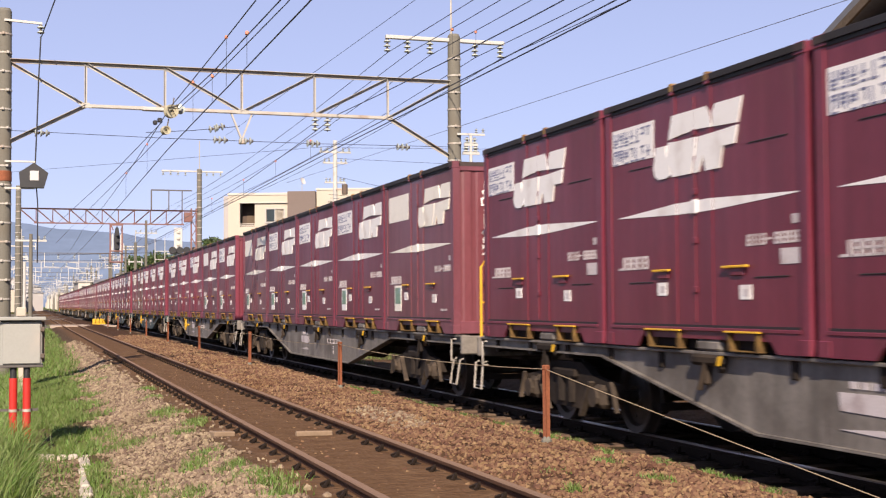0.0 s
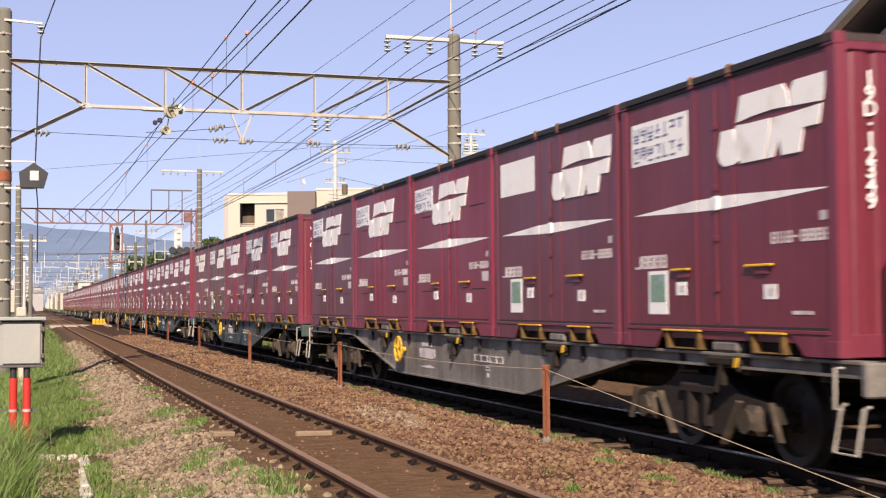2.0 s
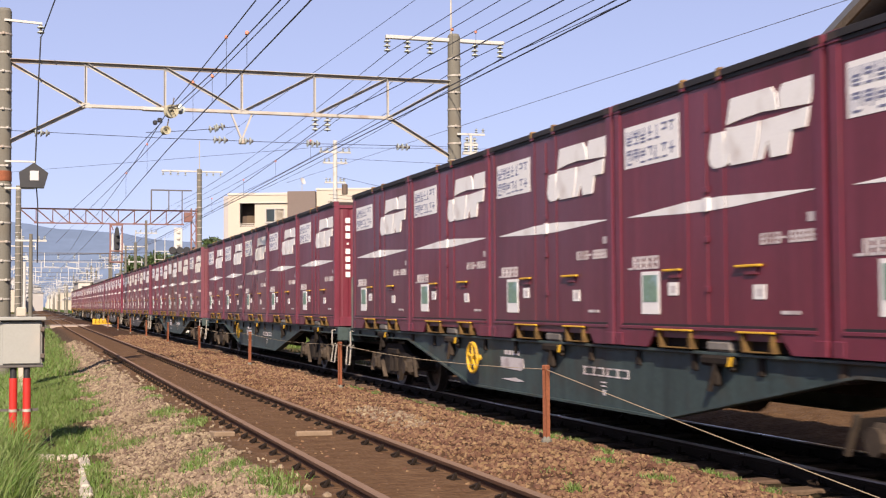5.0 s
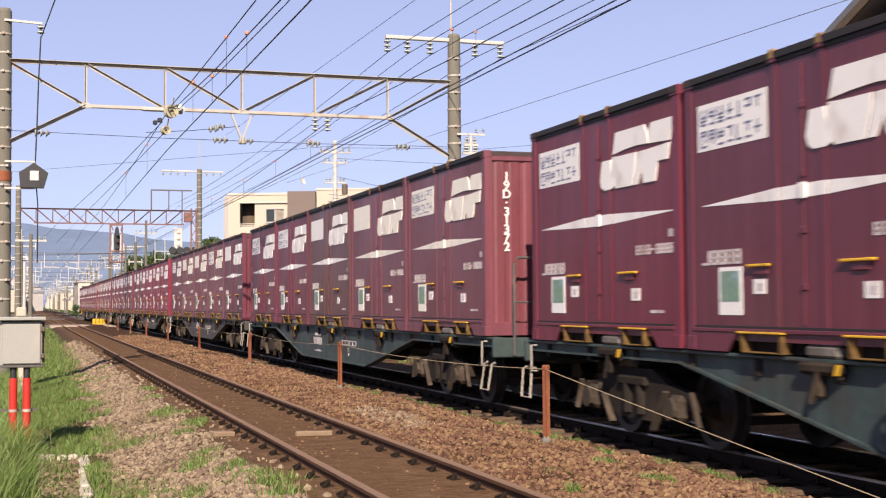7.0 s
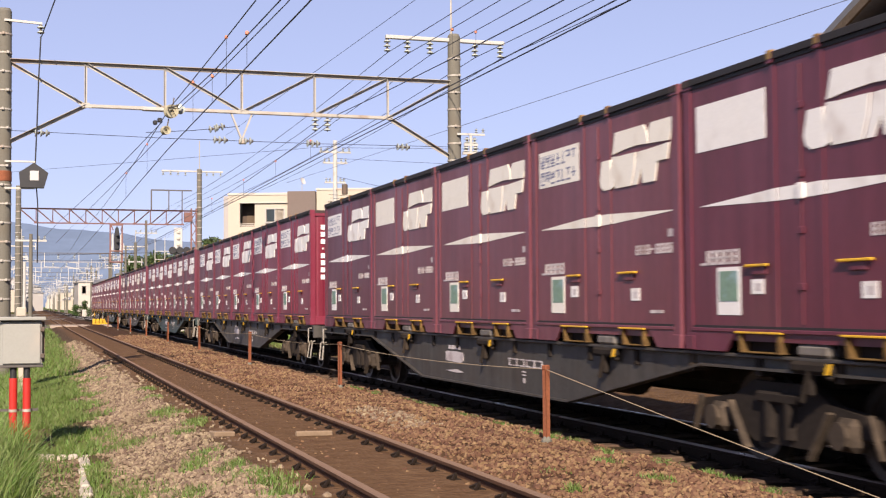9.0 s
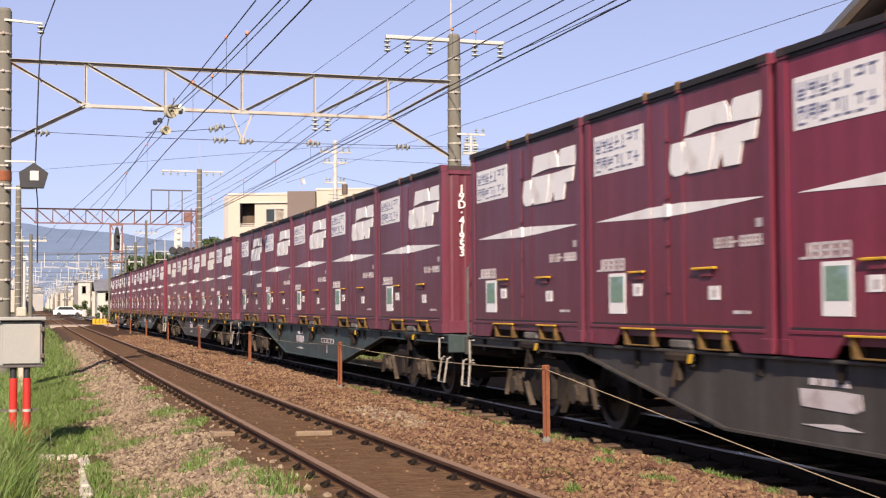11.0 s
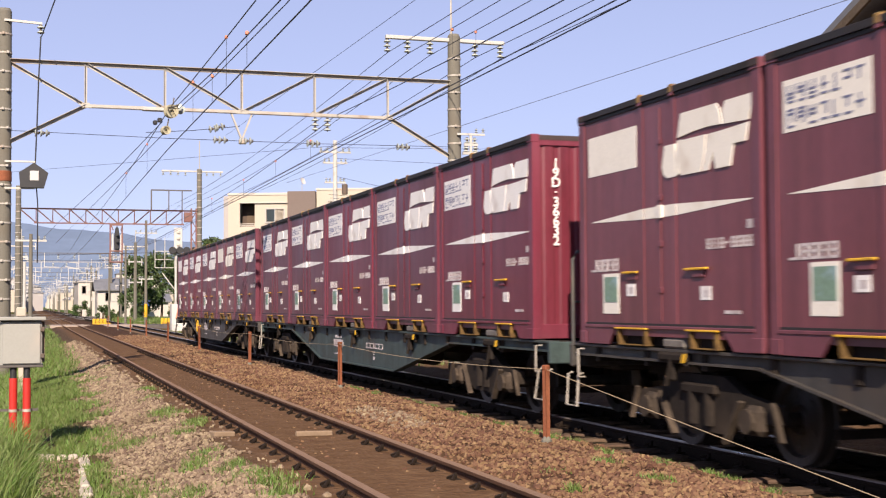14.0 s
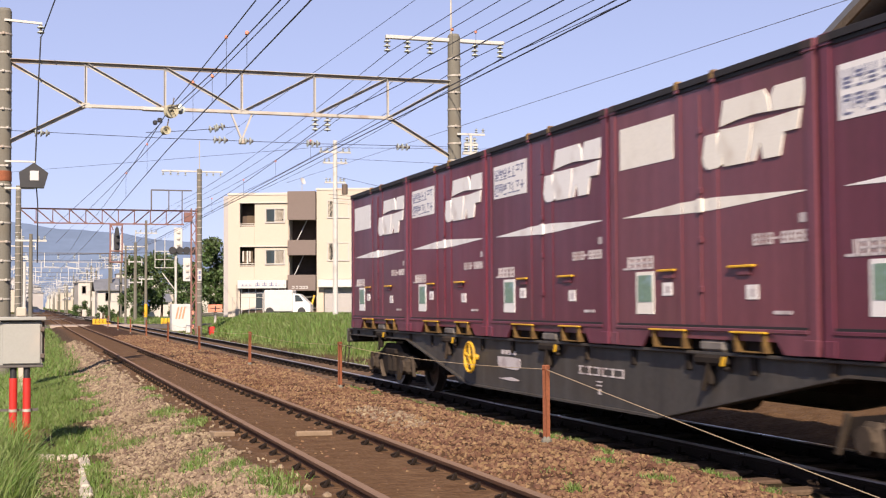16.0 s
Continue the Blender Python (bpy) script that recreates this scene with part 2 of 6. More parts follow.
# ---- mesh building ----
class Geo:
    """Vertices and faces of one mesh, with a few shapes."""

    def __init__(self):
        self.v, self.f, self.mi, self.k = [], [], [], 0

    def face(self, pts):
        b = len(self.v)
        self.v += [tuple(p) for p in pts]
        self.f.append(tuple(range(b, b + len(pts))))
        self.mi.append(self.k)

    def add(self, vs, fs):
        b = len(self.v)
        self.v += [tuple(p) for p in vs]
        self.f += [tuple(i + b for i in f) for f in fs]
        self.mi += [self.k] * len(fs)
        return self

    def box(self, lo, hi, c=0.0):
        """A box between two corners with chamfered edges of width c."""
        lo, hi = [min(a, b) for a, b in zip(lo, hi)], [max(a, b) for a, b in zip(lo, hi)]
        if c <= 0:
            vs = [(x, y, z) for x in (lo[0], hi[0]) for y in (lo[1], hi[1]) for z in (lo[2], hi[2])]
            return self.add(vs, [(0, 1, 3, 2), (4, 6, 7, 5), (0, 4, 5, 1), (2, 3, 7, 6), (0, 2, 6, 4), (1, 5, 7, 3)])
        c = min([c] + [(h - l) * 0.45 for l, h in zip(lo, hi)])
        vs, idx = [], {}
        for sx in (0, 1):
            for sy in (0, 1):
                for sz in (0, 1):
                    s, cor = (sx, sy, sz), (lo, hi)
                    p = [cor[s[a]][a] for a in range(3)]
                    ins = [p[a] + (c if s[a] == 0 else -c) for a in range(3)]
                    for ax in range(3):
                        idx[s, ax] = len(vs)
                        vs.append([p[a] if a == ax else ins[a] for a in range(3)])
        fs = []
        for ax in range(3):
            o = [a for a in range(3) if a != ax]
            for side in (0, 1):
                loop = []
                for u, w in ((0, 0), (1, 0), (1, 1), (0, 1)):
                    s = [0, 0, 0]
                    s[ax], s[o[0]], s[o[1]] = side, u, w
                    loop.append(idx[tuple(s), ax])
                fs.append(tuple(loop))
            for u in (0, 1):
                for w in (0, 1):
                    ends = []
                    for e in (0, 1):
                        s = [0, 0, 0]
                        s[ax], s[o[0]], s[o[1]] = e, u, w
                        ends.append(tuple(s))
                    fs.append((idx[ends[0], o[0]], idx[ends[1], o[0]], idx[ends[1], o[1]], idx[ends[0], o[1]]))
        for sx in (0, 1):
            for sy in (0, 1):
                for sz in (0, 1):
                    fs.append(tuple(idx[(sx, sy, sz), a] for a in range(3)))
        return self.add(vs, fs)

    def rod(self, a, b, r, n=6, r2=None, cap=True):
        a, b = Vector(a), Vector(b)
        d = (b - a).normalized()
        u = d.cross(Vector((0, 0, 1)) if abs(d.z) < 0.9 else Vector((1, 0, 0))).normalized()
        w = d.cross(u)
        r2 = r if r2 is None else r2
        vs = []
        for p, q in ((a, r), (b, r2)):
            vs += [p + (u * math.cos(2 * math.pi * i / n) + w * math.sin(2 * math.pi * i / n)) * q for i in range(n)]
        fs = [(i, (i + 1) % n, n + (i + 1) % n, n + i) for i in range(n)]
        if cap:
            fs += [tuple(range(n)), tuple(range(n, 2 * n))]
        return self.add(vs, fs)

    def pipe(self, pts, r, n=6):
        """One swept tube through all the points."""
        pts = [Vector(p) for p in pts]
        vs = []
        for i, p in enumerate(pts):
            d = (pts[min(i + 1, len(pts) - 1)] - pts[max(i - 1, 0)]).normalized()
            u = d.cross(Vector((0.31, 0.17, 0.93)) if abs(d.z) < 0.85 else Vector((1, 0.2, 0))).normalized()
            w = d.cross(u)
            vs += [p + (u * math.cos(2 * math.pi * k / n) + w * math.sin(2 * math.pi * k / n)) * r for k in range(n)]
        m = len(pts)
        fs = [(j * n + k, j * n + (k + 1) % n, (j + 1) * n + (k + 1) % n, (j + 1) * n + k) for j in range(m - 1) for k in range(n)]
        return self.add(vs, fs + [tuple(range(n)), tuple(range((m - 1) * n, m * n))])

    def bar(self, a, b, w, h):
        """A rectangular bar from a to b, w wide and h deep."""
        a, b = Vector(a), Vector(b)
        d = (b - a).normalized()
        u = d.cross(Vector((0, 1, 0)) if abs(d.y) < 0.9 else Vector((0, 0, 1))).normalized()
        t = d.cross(u)
        vs = [p + u * (w / 2 * i) + t * (h / 2 * j) for p in (a, b) for i, j in ((-1, -1), (1, -1), (1, 1), (-1, 1))]
        return self.add(vs, [(0, 1, 2, 3), (4, 7, 6, 5), (0, 4, 5, 1), (1, 5, 6, 2), (2, 6, 7, 3), (3, 7, 4, 0)])

    def turn(self, prof, n=12, at=(0, 0, 0)):
        """A profile of (radius, z) turned round the upright axis."""
        vs = [(at[0] + r * math.cos(2 * math.pi * i / n), at[1] + r * math.sin(2 * math.pi * i / n), at[2] + z) for r, z in prof for i in range(n)]
        fs = [(k * n + i, k * n + (i + 1) % n, (k + 1) * n + (i + 1) % n, (k + 1) * n + i) for k in range(len(prof) - 1) for i in range(n)]
        fs += [tuple(range(n)), tuple(range((len(prof) - 1) * n, len(prof) * n))]
        return self.add(vs, fs)

    def plate(self, outline, axis, at, depth):
        """A flat outline of (u, v) thickened along an axis (0: x, 1: y, 2: z)."""
        def put(u, v, w):
            return [(w, u, v), (u, w, v), (u, v, w)][axis]
        n = len(outline)
        vs = [put(u, v, at) for u, v in outline] + [put(u, v, at + depth) for u, v in outline]
        return self.add(vs, [tuple(range(n)), tuple(range(n, 2 * n))] + [(i, (i + 1) % n, n + (i + 1) % n, n + i) for i in range(n)])

    def mesh(self, name, mats, smooth=False):
        me = bpy.data.meshes.new(name)
        me.from_pydata(self.v, [], self.f)
        for m in (mats if isinstance(mats, (list, tuple)) else [mats]):
            me.materials.append(m)
        me.polygons.foreach_set("material_index", self.mi)
        if smooth:
            me.polygons.foreach_set("use_smooth", [True] * len(self.f))
        bm = bmesh.new()
        bm.from_mesh(me)
        bmesh.ops.recalc_face_normals(bm, faces=bm.faces)
        bm.to_mesh(me)
        bm.free()
        return me


def part(name, geo, mats, parent=None, label="", at=None, smooth=False):
    ob = new(name, geo.mesh(name, mats, smooth) if isinstance(geo, Geo) else geo)
    if parent is not None:
        ob.parent = parent
    if at is not None:
        ob.matrix_basis = at
    if label:
        tagged(ob, label)
    return ob


def thing(name, label, category, at=None, group="", kind=""):
    ob = new(name)
    ob.empty_display_size = 0.2
    if at is not None:
        ob.matrix_basis = at
    return tagged(ob, label, category, group, kind)


def structure(name, geo, mats, label="", smooth=False):
    return tagged(part(name, geo, mats, smooth=smooth), label, kind="structure")


def raw_mesh(name, verts, faces, mats, mi=None, smooth=False):
    """A large mesh from arrays: verts (n, 3) and faces (m, 3 or 4)."""
    me = bpy.data.meshes.new(name)
    n, k = faces.shape
    me.vertices.add(len(verts))
    me.vertices.foreach_set("co", np.ascontiguousarray(verts, dtype=np.float32).ravel())
    me.loops.add(n * k)
    me.loops.foreach_set("vertex_index", np.ascontiguousarray(faces, dtype=np.int32).ravel())
    me.polygons.add(n)
    me.polygons.foreach_set("loop_start", np.arange(0, n * k, k, dtype=np.int32))
    me.polygons.foreach_set("loop_total", np.full(n, k, dtype=np.int32))
    for m in mats:
        me.materials.append(m)
    if mi is not None:
        me.polygons.foreach_set("material_index", np.asarray(mi, dtype=np.int32))
    me.polygons.foreach_set("use_smooth", np.full(n, smooth))
    me.update(calc_edges=True)
    me.validate()
    return me


# ---- ground ----
NEAR_X, TRAIN_X = 3.107, 7.032     # centre lines of the two tracks


PROFILE_X = [-400, -30, -6, -1.2, 0.1, 0.7, 1.15, 1.7, 2.0, 2.4, 3.8, 4.15, 4.5, 5.3, 5.75, 6.1, 8.0, 8.6, 9.4, 11.0, 12.0, 14.0, 400]
PROFILE_Z = [-0.4, -0.4, -0.35, -0.38, -0.45, -0.42, -0.36, -0.22, -0.13, -0.105, -0.105, -0.05, -0.02, -0.03, -0.10, -0.17, -0.17, -0.25, -0.4, -0.4, -0.28, 0.52, 0.60]


def ground_z(x, y):
    """Height of the ground: flat verge, ballast shoulder, two track beds with a hump between, and a grassy bank."""
    z = np.interp(x, PROFILE_X, PROFILE_Z)
    bank = np.interp(y, [-400, 20, 45, 88, 97, 130], [0, 0, 1, 1, 0.1, 0])
    z = np.where(x > 11.0, np.interp(x, [11, 12], [-0.4, -0.4]) * (1 - bank) + z * bank, z)
    z = np.where(x > 9.2, z * (1 - np.interp(y, [-400, -399, 30, 44], [1, 1, 1, 0])) + np.interp(x, [9.2, 9.75, 10.2, 12.5], [-0.35, -0.22, -0.14, -0.05]) * np.interp(y, [-400, -399, 30, 44], [1, 1, 1, 0]), z)
    cross = np.clip(1 - np.abs(y - 103) / 4.0, 0, 1) ** 0.5
    return z * (1 - 0.55 * cross * ((x > -30) & (x < 40)))


def lumps(x, y):
    calm = np.where((x > 2.2) & (x < 3.95), 0.35, 1.0)
    return calm * (0.018 * np.sin(x * 7.1 + 1.3 * np.sin(y * 2.3)) * np.sin(y * 3.7 + x) + 0.012 * np.sin(x * 13.7 + y * 9.1))


def make_ground():
    xs = np.unique(np.concatenate([np.array([-3000, -900, -400, -150, -60, -30, -15, -9, -6, -4, -3]), np.arange(-2.5, 12.6, 0.12), np.arange(12.6, 16, 0.5), np.array([17, 19, 22, 26, 32, 45, 70, 120, 250, 600, 1500, 3000])]))
    ys = np.unique(np.concatenate([np.array([-400, -150, -60, -30, -15, -8]), np.arange(-4, 4, 1.0), np.arange(4, 48, 0.16), np.arange(48, 125, 0.8), np.geomspace(125, 4500, 40)]))
    X, Y = np.meshgrid(xs, ys)
    Z = ground_z(X, Y)
    near = (np.abs(X - 3) < 9) & (Y < 130) & (Y > 0)
    Z = Z + np.where(near, lumps(X, Y), 0)
    v = np.stack([X, Y, Z], -1).reshape(-1, 3)
    nx, ny = len(xs), len(ys)
    i = (np.arange(ny - 1)[:, None] * nx + np.arange(nx - 1)[None, :]).ravel()
    f = np.stack([i, i + 1, i + 1 + nx, i + nx], -1)
    m = bpy.data.materials.new("track_bed_and_verge")
    m.use_nodes = True
    n, l = m.node_tree.nodes, m.node_tree.links
    co = n.new("ShaderNodeTexCoord")
    sep = n.new("ShaderNodeSeparateXYZ")
    l.new(co.outputs["Object"], sep.inputs[0])

    def tex(scale, detail=5, rough=0.6):
        t = n.new("ShaderNodeTexNoise")
        t.inputs["Scale"].default_value, t.inputs["Detail"].default_value, t.inputs["Roughness"].default_value = scale, detail, rough
        l.new(co.outputs["Object"], t.inputs["Vector"])
        return t.outputs["Fac"]

    def ramp(src, stops):
        r = n.new("ShaderNodeValToRGB")
        while len(r.color_ramp.elements) < len(stops):
            r.color_ramp.elements.new(0.5)
        for e, (p, c) in zip(r.color_ramp.elements, stops):
            e.position, e.color = p, (*c, 1)
        l.new(src, r.inputs[0])
        return r.outputs[0]

    def mapr(src, a, b, c, d):
        r = n.new("ShaderNodeMapRange")
        l.new(src, r.inputs[0])
        for k, x in enumerate((a, b, c, d)):
            r.inputs[k + 1].default_value = x
        return r.outputs[0]

    def mix(a, b, fac):
        x = n.new("ShaderNodeMix")
        x.data_type = "RGBA"
        l.new(a, x.inputs[6]), l.new(b, x.inputs[7]), l.new(fac, x.inputs[0])
        return x.outputs[2]

    vor = n.new("ShaderNodeTexVoronoi")
    vor.inputs["Scale"].default_value = 17
    l.new(co.outputs["Object"], vor.inputs["Vector"])
    # grit and rust tones are darkened to paint shade into gaps between stones
    grit = ramp(tex(16, 6), [(0.3, (0.038, 0.023, 0.014)), (0.5, (0.072, 0.047, 0.030)), (0.7, (0.108, 0.076, 0.050))])
    rust = ramp(tex(9, 6), [(0.3, (0.036, 0.019, 0.012)), (0.6, (0.068, 0.037, 0.023)), (0.8, (0.092, 0.056, 0.036))])
    bed = ramp(tex(5, 6), [(0.3, (0.088, 0.048, 0.026)), (0.6, (0.128, 0.075, 0.042)), (0.8, (0.160, 0.104, 0.060))])
    # near-black bed colour paints in the shade beneath the train
    shaded_bed = ramp(tex(6, 6), [(0.3, (0.017, 0.013, 0.008)), (0.6, (0.038, 0.028, 0.015)), (0.8, (0.063, 0.046, 0.026))])
    green = ramp(tex(7, 6), [(0.3, (0.032, 0.061, 0.010)), (0.55, (0.059, 0.106, 0.016)), (0.75, (0.106, 0.122, 0.037))])
    wob = n.new("ShaderNodeMath")
    wob.operation = "MULTIPLY_ADD"
    wob.inputs[1].default_value = 1.1
    l.new(tex(1.1, 4), wob.inputs[0])
    l.new(sep.outputs[0], wob.inputs[2])
    xw = wob.outputs[0]
    soil = ramp(tex(8, 6), [(0.3, (0.060, 0.040, 0.024)), (0.6, (0.100, 0.068, 0.042)), (0.8, (0.13, 0.092, 0.06))])
    col = mix(soil, green, mapr(tex(1.6, 4), 0.42, 0.60, 0, 0.9))
    col = mix(col, grit, mapr(xw, 0.95, 1.45, 0, 1))
    col = mix(col, bed, mapr(sep.outputs[0], 1.95, 2.3, 0, 1))
    col = mix(col, rust, mapr(sep.outputs[0], 3.9, 4.1, 0, 1))
    col = mix(col, shaded_bed, mapr(sep.outputs[0], 5.65, 6.0, 0, 1))
    col = mix(col, bed, mapr(sep.outputs[0], 8.3, 9.6, 0, 0.8))
    far_side = n.new("ShaderNodeMath")
    far_side.operation = "MULTIPLY"
    l.new(mapr(xw, 10.6, 11.8, 0, 1), far_side.inputs[0])
    l.new(mapr(sep.outputs[1], 38, 46, 0, 1), far_side.inputs[1])
    col = mix(col, green, far_side.outputs[0])
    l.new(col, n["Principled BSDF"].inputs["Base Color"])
    n["Principled BSDF"].inputs["Roughness"].default_value = 0.95
    n["Principled BSDF"].inputs["Specular IOR Level"].default_value = 0.08
    b = n.new("ShaderNodeBump")
    b.inputs["Strength"].default_value, b.inputs["Distance"].default_value = 0.6, 0.03
    l.new(vor.outputs["Distance"], b.inputs["Height"])
    l.new(b.outputs[0], n["Principled BSDF"].inputs["Normal"])
    ob = new("ground", raw_mesh("ground", v, f, [m], smooth=True))
    tagged(ob, "gravelly railway ground with green verge and grassy bank", kind="structure")


make_ground()

RAIL_END = 700.0


def rail_profile(x):
    """Half a head, web and foot: outline of (x, z) round a rail whose top is at z = 0."""
    half = [(0.0325, -0.012), (0.0325, -0.040), (0.009, -0.050), (0.009, -0.125), (0.060, -0.140), (0.0635, -0.153)]
    return [(x - a, z) for a, z in [(0.026, 0.0)] + half] + [(x + a, z) for a, z in reversed([(0.026, 0.0)] + half)]


def make_rail(parent, x, head, web):
    g, out = Geo(), rail_profile(x)
    n = len(out)
    cuts = [-40, 20, 60, 120, 250, RAIL_END]
    for a, b in zip(cuts, cuts[1:]):
        for i in range(n):
            p, q = out[i], out[(i + 1) % n]
            g.k = 0 if (p[1] > -0.02 and q[1] > -0.02) else 1
            g.face([(p[0], a, p[1]), (q[0], a, q[1]), (q[0], b, q[1]), (p[0], b, p[1])])
    part("rail", g, [head, web], parent)


def make_track(cx, label, head, web):
    t = thing("railway_track", label, "railway track", pose(cx, 0, 0), group="tracks")
    tagged(t, kind="structure")
    for s in (-1, 1):
        make_rail(t, s * 0.566, head, web)
    return t


near_track = make_track(NEAR_X, "narrow gauge railway track with shiny worn rails on dusty brown sleepers", M_RAIL_TOP, M_RAIL)
# the webs of this track carry the train's shade in their colour
train_track = make_track(TRAIN_X, "railway track under the freight train, webs and bed painted shade-dark", M_RAIL_BRIGHT, M_WEB_SHADE_CLIP)


# ---- the freight train ----
SPEED, REAR, STEP, PITCH_C, LONG = 14.828, 23.68, 20.4, 3.79, 3.715
WAGONS = 14
DECK = 1.0
PLAIN = {0: "PTTPT", 1: "TTTTT", 2: "PTTPT", 3: "TTTTT", 4: "TTTTT", 5: "TPPTP", 6: "TTPPT", 7: "TTTTT", 8: "TTTTT", 9: "VTVVV", 10: "VVVPT", 11: "PTTTP", 12: "VVVPT", 13: "TTPTT"}
TONE = {0: "10131", 1: "11010", 2: "33031", 3: "10011", 4: "10222", 5: "13331", 6: "00433", 7: "01300", 8: "10100", 9: "34200", 10: "12210", 11: "31003", 12: "00022", 13: "01010"}
END_NUMBERS = {8: "19D-31279", 11: "19D-11952", 10: "19D-12349", 9: "V19C-5657", 6: "19D-31372", 5: "19D-14718", 3: "19D-41953", 2: "19D-38184", 1: "19D-36632", 0: "19D-25419"}


def emblem_outlines(shift=0.0):
    """Plain slanted blocks that stand for the operator's mark, as (s, z) outlines; s runs from the far end to the near end."""
    z0, z1 = 1.625, 2.21
    upper = [(2.27, 1.985), (2.55, 2.010), (2.85, 2.022), (3.085, 2.010), (3.05, 2.15), (2.99, z1), (2.34, z1)]
    arm = [(3.115, 2.008), (3.535, 1.990), (3.615, z1), (3.155, z1), (3.095, 2.13)]
    lower = [(2.33, z0), (2.70, z0), (2.775, 1.80), (2.80, 1.955), (2.42, 1.955), (2.26, 1.965)]
    leg = [(2.735, z0), (2.84, z0), (2.93, 1.78), (2.97, z0), (3.225, z0), (3.28, 1.815), (3.485, 1.815), (3.53, 1.970), (3.12, 1.955), (2.835, 1.95), (2.80, 1.79)]
    hook = [(1.955, 1.74), (1.985, 1.665), (2.06, z0), (2.22, z0), (2.30, 1.65), (2.305, 1.78), (2.25, 1.94), (2.235, 1.80), (2.215, 1.94), (2.01, 1.94)]
    return [[(s + shift, z) for s, z in o] for o in (upper, arm, lower, leg, hook)]


def build_container(tone, style):
    """A twelve-foot container; style P has a plain notice panel, T a lettered one, V is the ventilated kind. Local x across, y along (the far end at +y), z up from its base."""
    kind_plain, vented = style == "P", style == "V"
    body_m, post_m = CONT[tone], POST[tone]
    words = ["wine red", "dull plum red", "bright wine red", "faded rust-stained maroon", "brownish weathered maroon"][tone]
    c = thing("freight_container", words + " steel freight container with white markings on a wagon", "container", group="containers on the train")
    h, hl = 2.5, LONG / 2
    Y = lambda s: hl - s
    # body with corrugated end walls, drawn as one outline and raised
    end = [(-1.185, hl - 0.036)]
    for x in np.arange(-1.05, 1.0, 0.21):
        end += [(x, hl - 0.036), (x + 0.03, hl - 0.024), (x + 0.13, hl - 0.024), (x + 0.16, hl - 0.036)]
    end += [(1.185, hl - 0.036)]
    outline = end + [(x, -y) for x, y in reversed(end)]
    part("body", Geo().plate(outline, 2, 0.10, 2.36), body_m, c)
    ridge = [(-hl, 2.43), (-hl, 2.49)]
    ridge += [(hl, 2.49), (hl, 2.43)]
    part("roof", Geo().plate(ridge, 0, -1.215, 2.43), M_ROOF, c, "dark dirty roof panel")
    for sx in (-1, 1):
        # Strip and rail are blackened as the recess shadow below the roof edge.
        part("top_seal", Geo().box((sx * 1.186, -hl + 0.12, 2.395), (sx * 1.199, hl - 0.12, 2.432)), M_SHADE_AND_SLIT, c, "black strip painted as recess shadow")
        part("top_rail", Geo().box((sx * 1.186, -hl + 0.14, 2.43), (sx * 1.217, hl - 0.14, 2.493), 0.004), M_SHADE_AND_SLIT, c)
    for e in (-1, 1):
        part("end_header", Geo().box((-1.09, e * (hl - 0.06), 2.36), (1.09, e * (hl - 0.004), 2.44), 0.008), post_m, c)
        part("end_footer", Geo().box((-1.09, e * (hl - 0.06), 0.0), (1.09, e * (hl - 0.004), 0.18), 0.008), post_m, c)
    for sx in (-1, 1):
        for sy in (-1, 1):
            g = Geo()
            g.box((sx * 1.09, sy * (hl - 0.13), 0.0), (sx * 1.199, sy * hl, 2.49), 0.003)
            g.box((sx * 1.10, sy * (hl - 0.16), 0.0), (sx * 1.208, sy * (hl + 0.004), 0.13), 0.006)
            g.box((sx * 1.10, sy * (hl - 0.16), 2.40), (sx * 1.208, sy * (hl + 0.004), 2.500), 0.006)
            part("corner_post", g, post_m, c)
        # the sill panels end in slants beside the fork pockets; the middle is open
        for name, o in (("sill_panel", [(-hl + 0.13, 0.0), (Y(3.24), 0.0), (Y(3.06), 0.175), (-hl + 0.13, 0.175)]), ("sill_panel", [(Y(0.70), 0.0), (hl - 0.13, 0.0), (hl - 0.13, 0.175), (Y(0.88), 0.175)])):
            part(name, Geo().plate(o, 0, sx * 1.198, -sx * 0.03), post_m, c)
        part("bottom_rail", Geo().box((sx * 1.12, -hl + 0.13, 0.172), (sx * 1.207, hl - 0.13, 0.205), 0.005), post_m, c)
        # black strip drawn as the shadow line above the bottom rail's lip
        part("bottom_seal", Geo().box((sx * 1.18, -hl + 0.14, 0.205), (sx * 1.196, hl - 0.14, 0.228)), M_SHADE_AND_SLIT, c, "black strip painted as shadow line under the door")
        for s in (1.5, 2.17):
            g = Geo()
            g.box((sx * 1.18, Y(s) - 0.045, 0.20), (sx * 1.195, Y(s) + 0.045, 2.49), 0.002)
            g.box((sx * 1.18, Y(s) - 0.04, 2.40), (sx * 1.219, Y(s) + 0.04, 2.500), 0.006)
            part("door_post", g, body_m, c)
            if sx < 0:
                part("post_cap", Geo().box((-1.223, Y(s) - 0.035, 2.43), (-1.16, Y(s) + 0.035, 2.515), 0.008), M_CAP, c, "ochre stained post cap")
        g = Geo()
        g.rod((sx * 1.191, Y(1.9), 0.25), (sx * 1.191, Y(1.9), 2.33), 0.008, 8)
        for z in (0.55, 1.0, 1.45, 2.0):
            g.box((sx * 1.185, Y(1.9) - 0.035, z - 0.03), (sx * 1.203, Y(1.9) + 0.035, z + 0.03), 0.006)
        part("lock_rod", g, body_m, c)
    # Near-black block stands for the shade of the open space between the sills.
    part("belly", Geo().box((-1.10, Y(3.1), 0.0), (1.10, Y(0.85), 0.16)), M_HOLE_SHADE, c, "near-black block painted as shade between the sills")
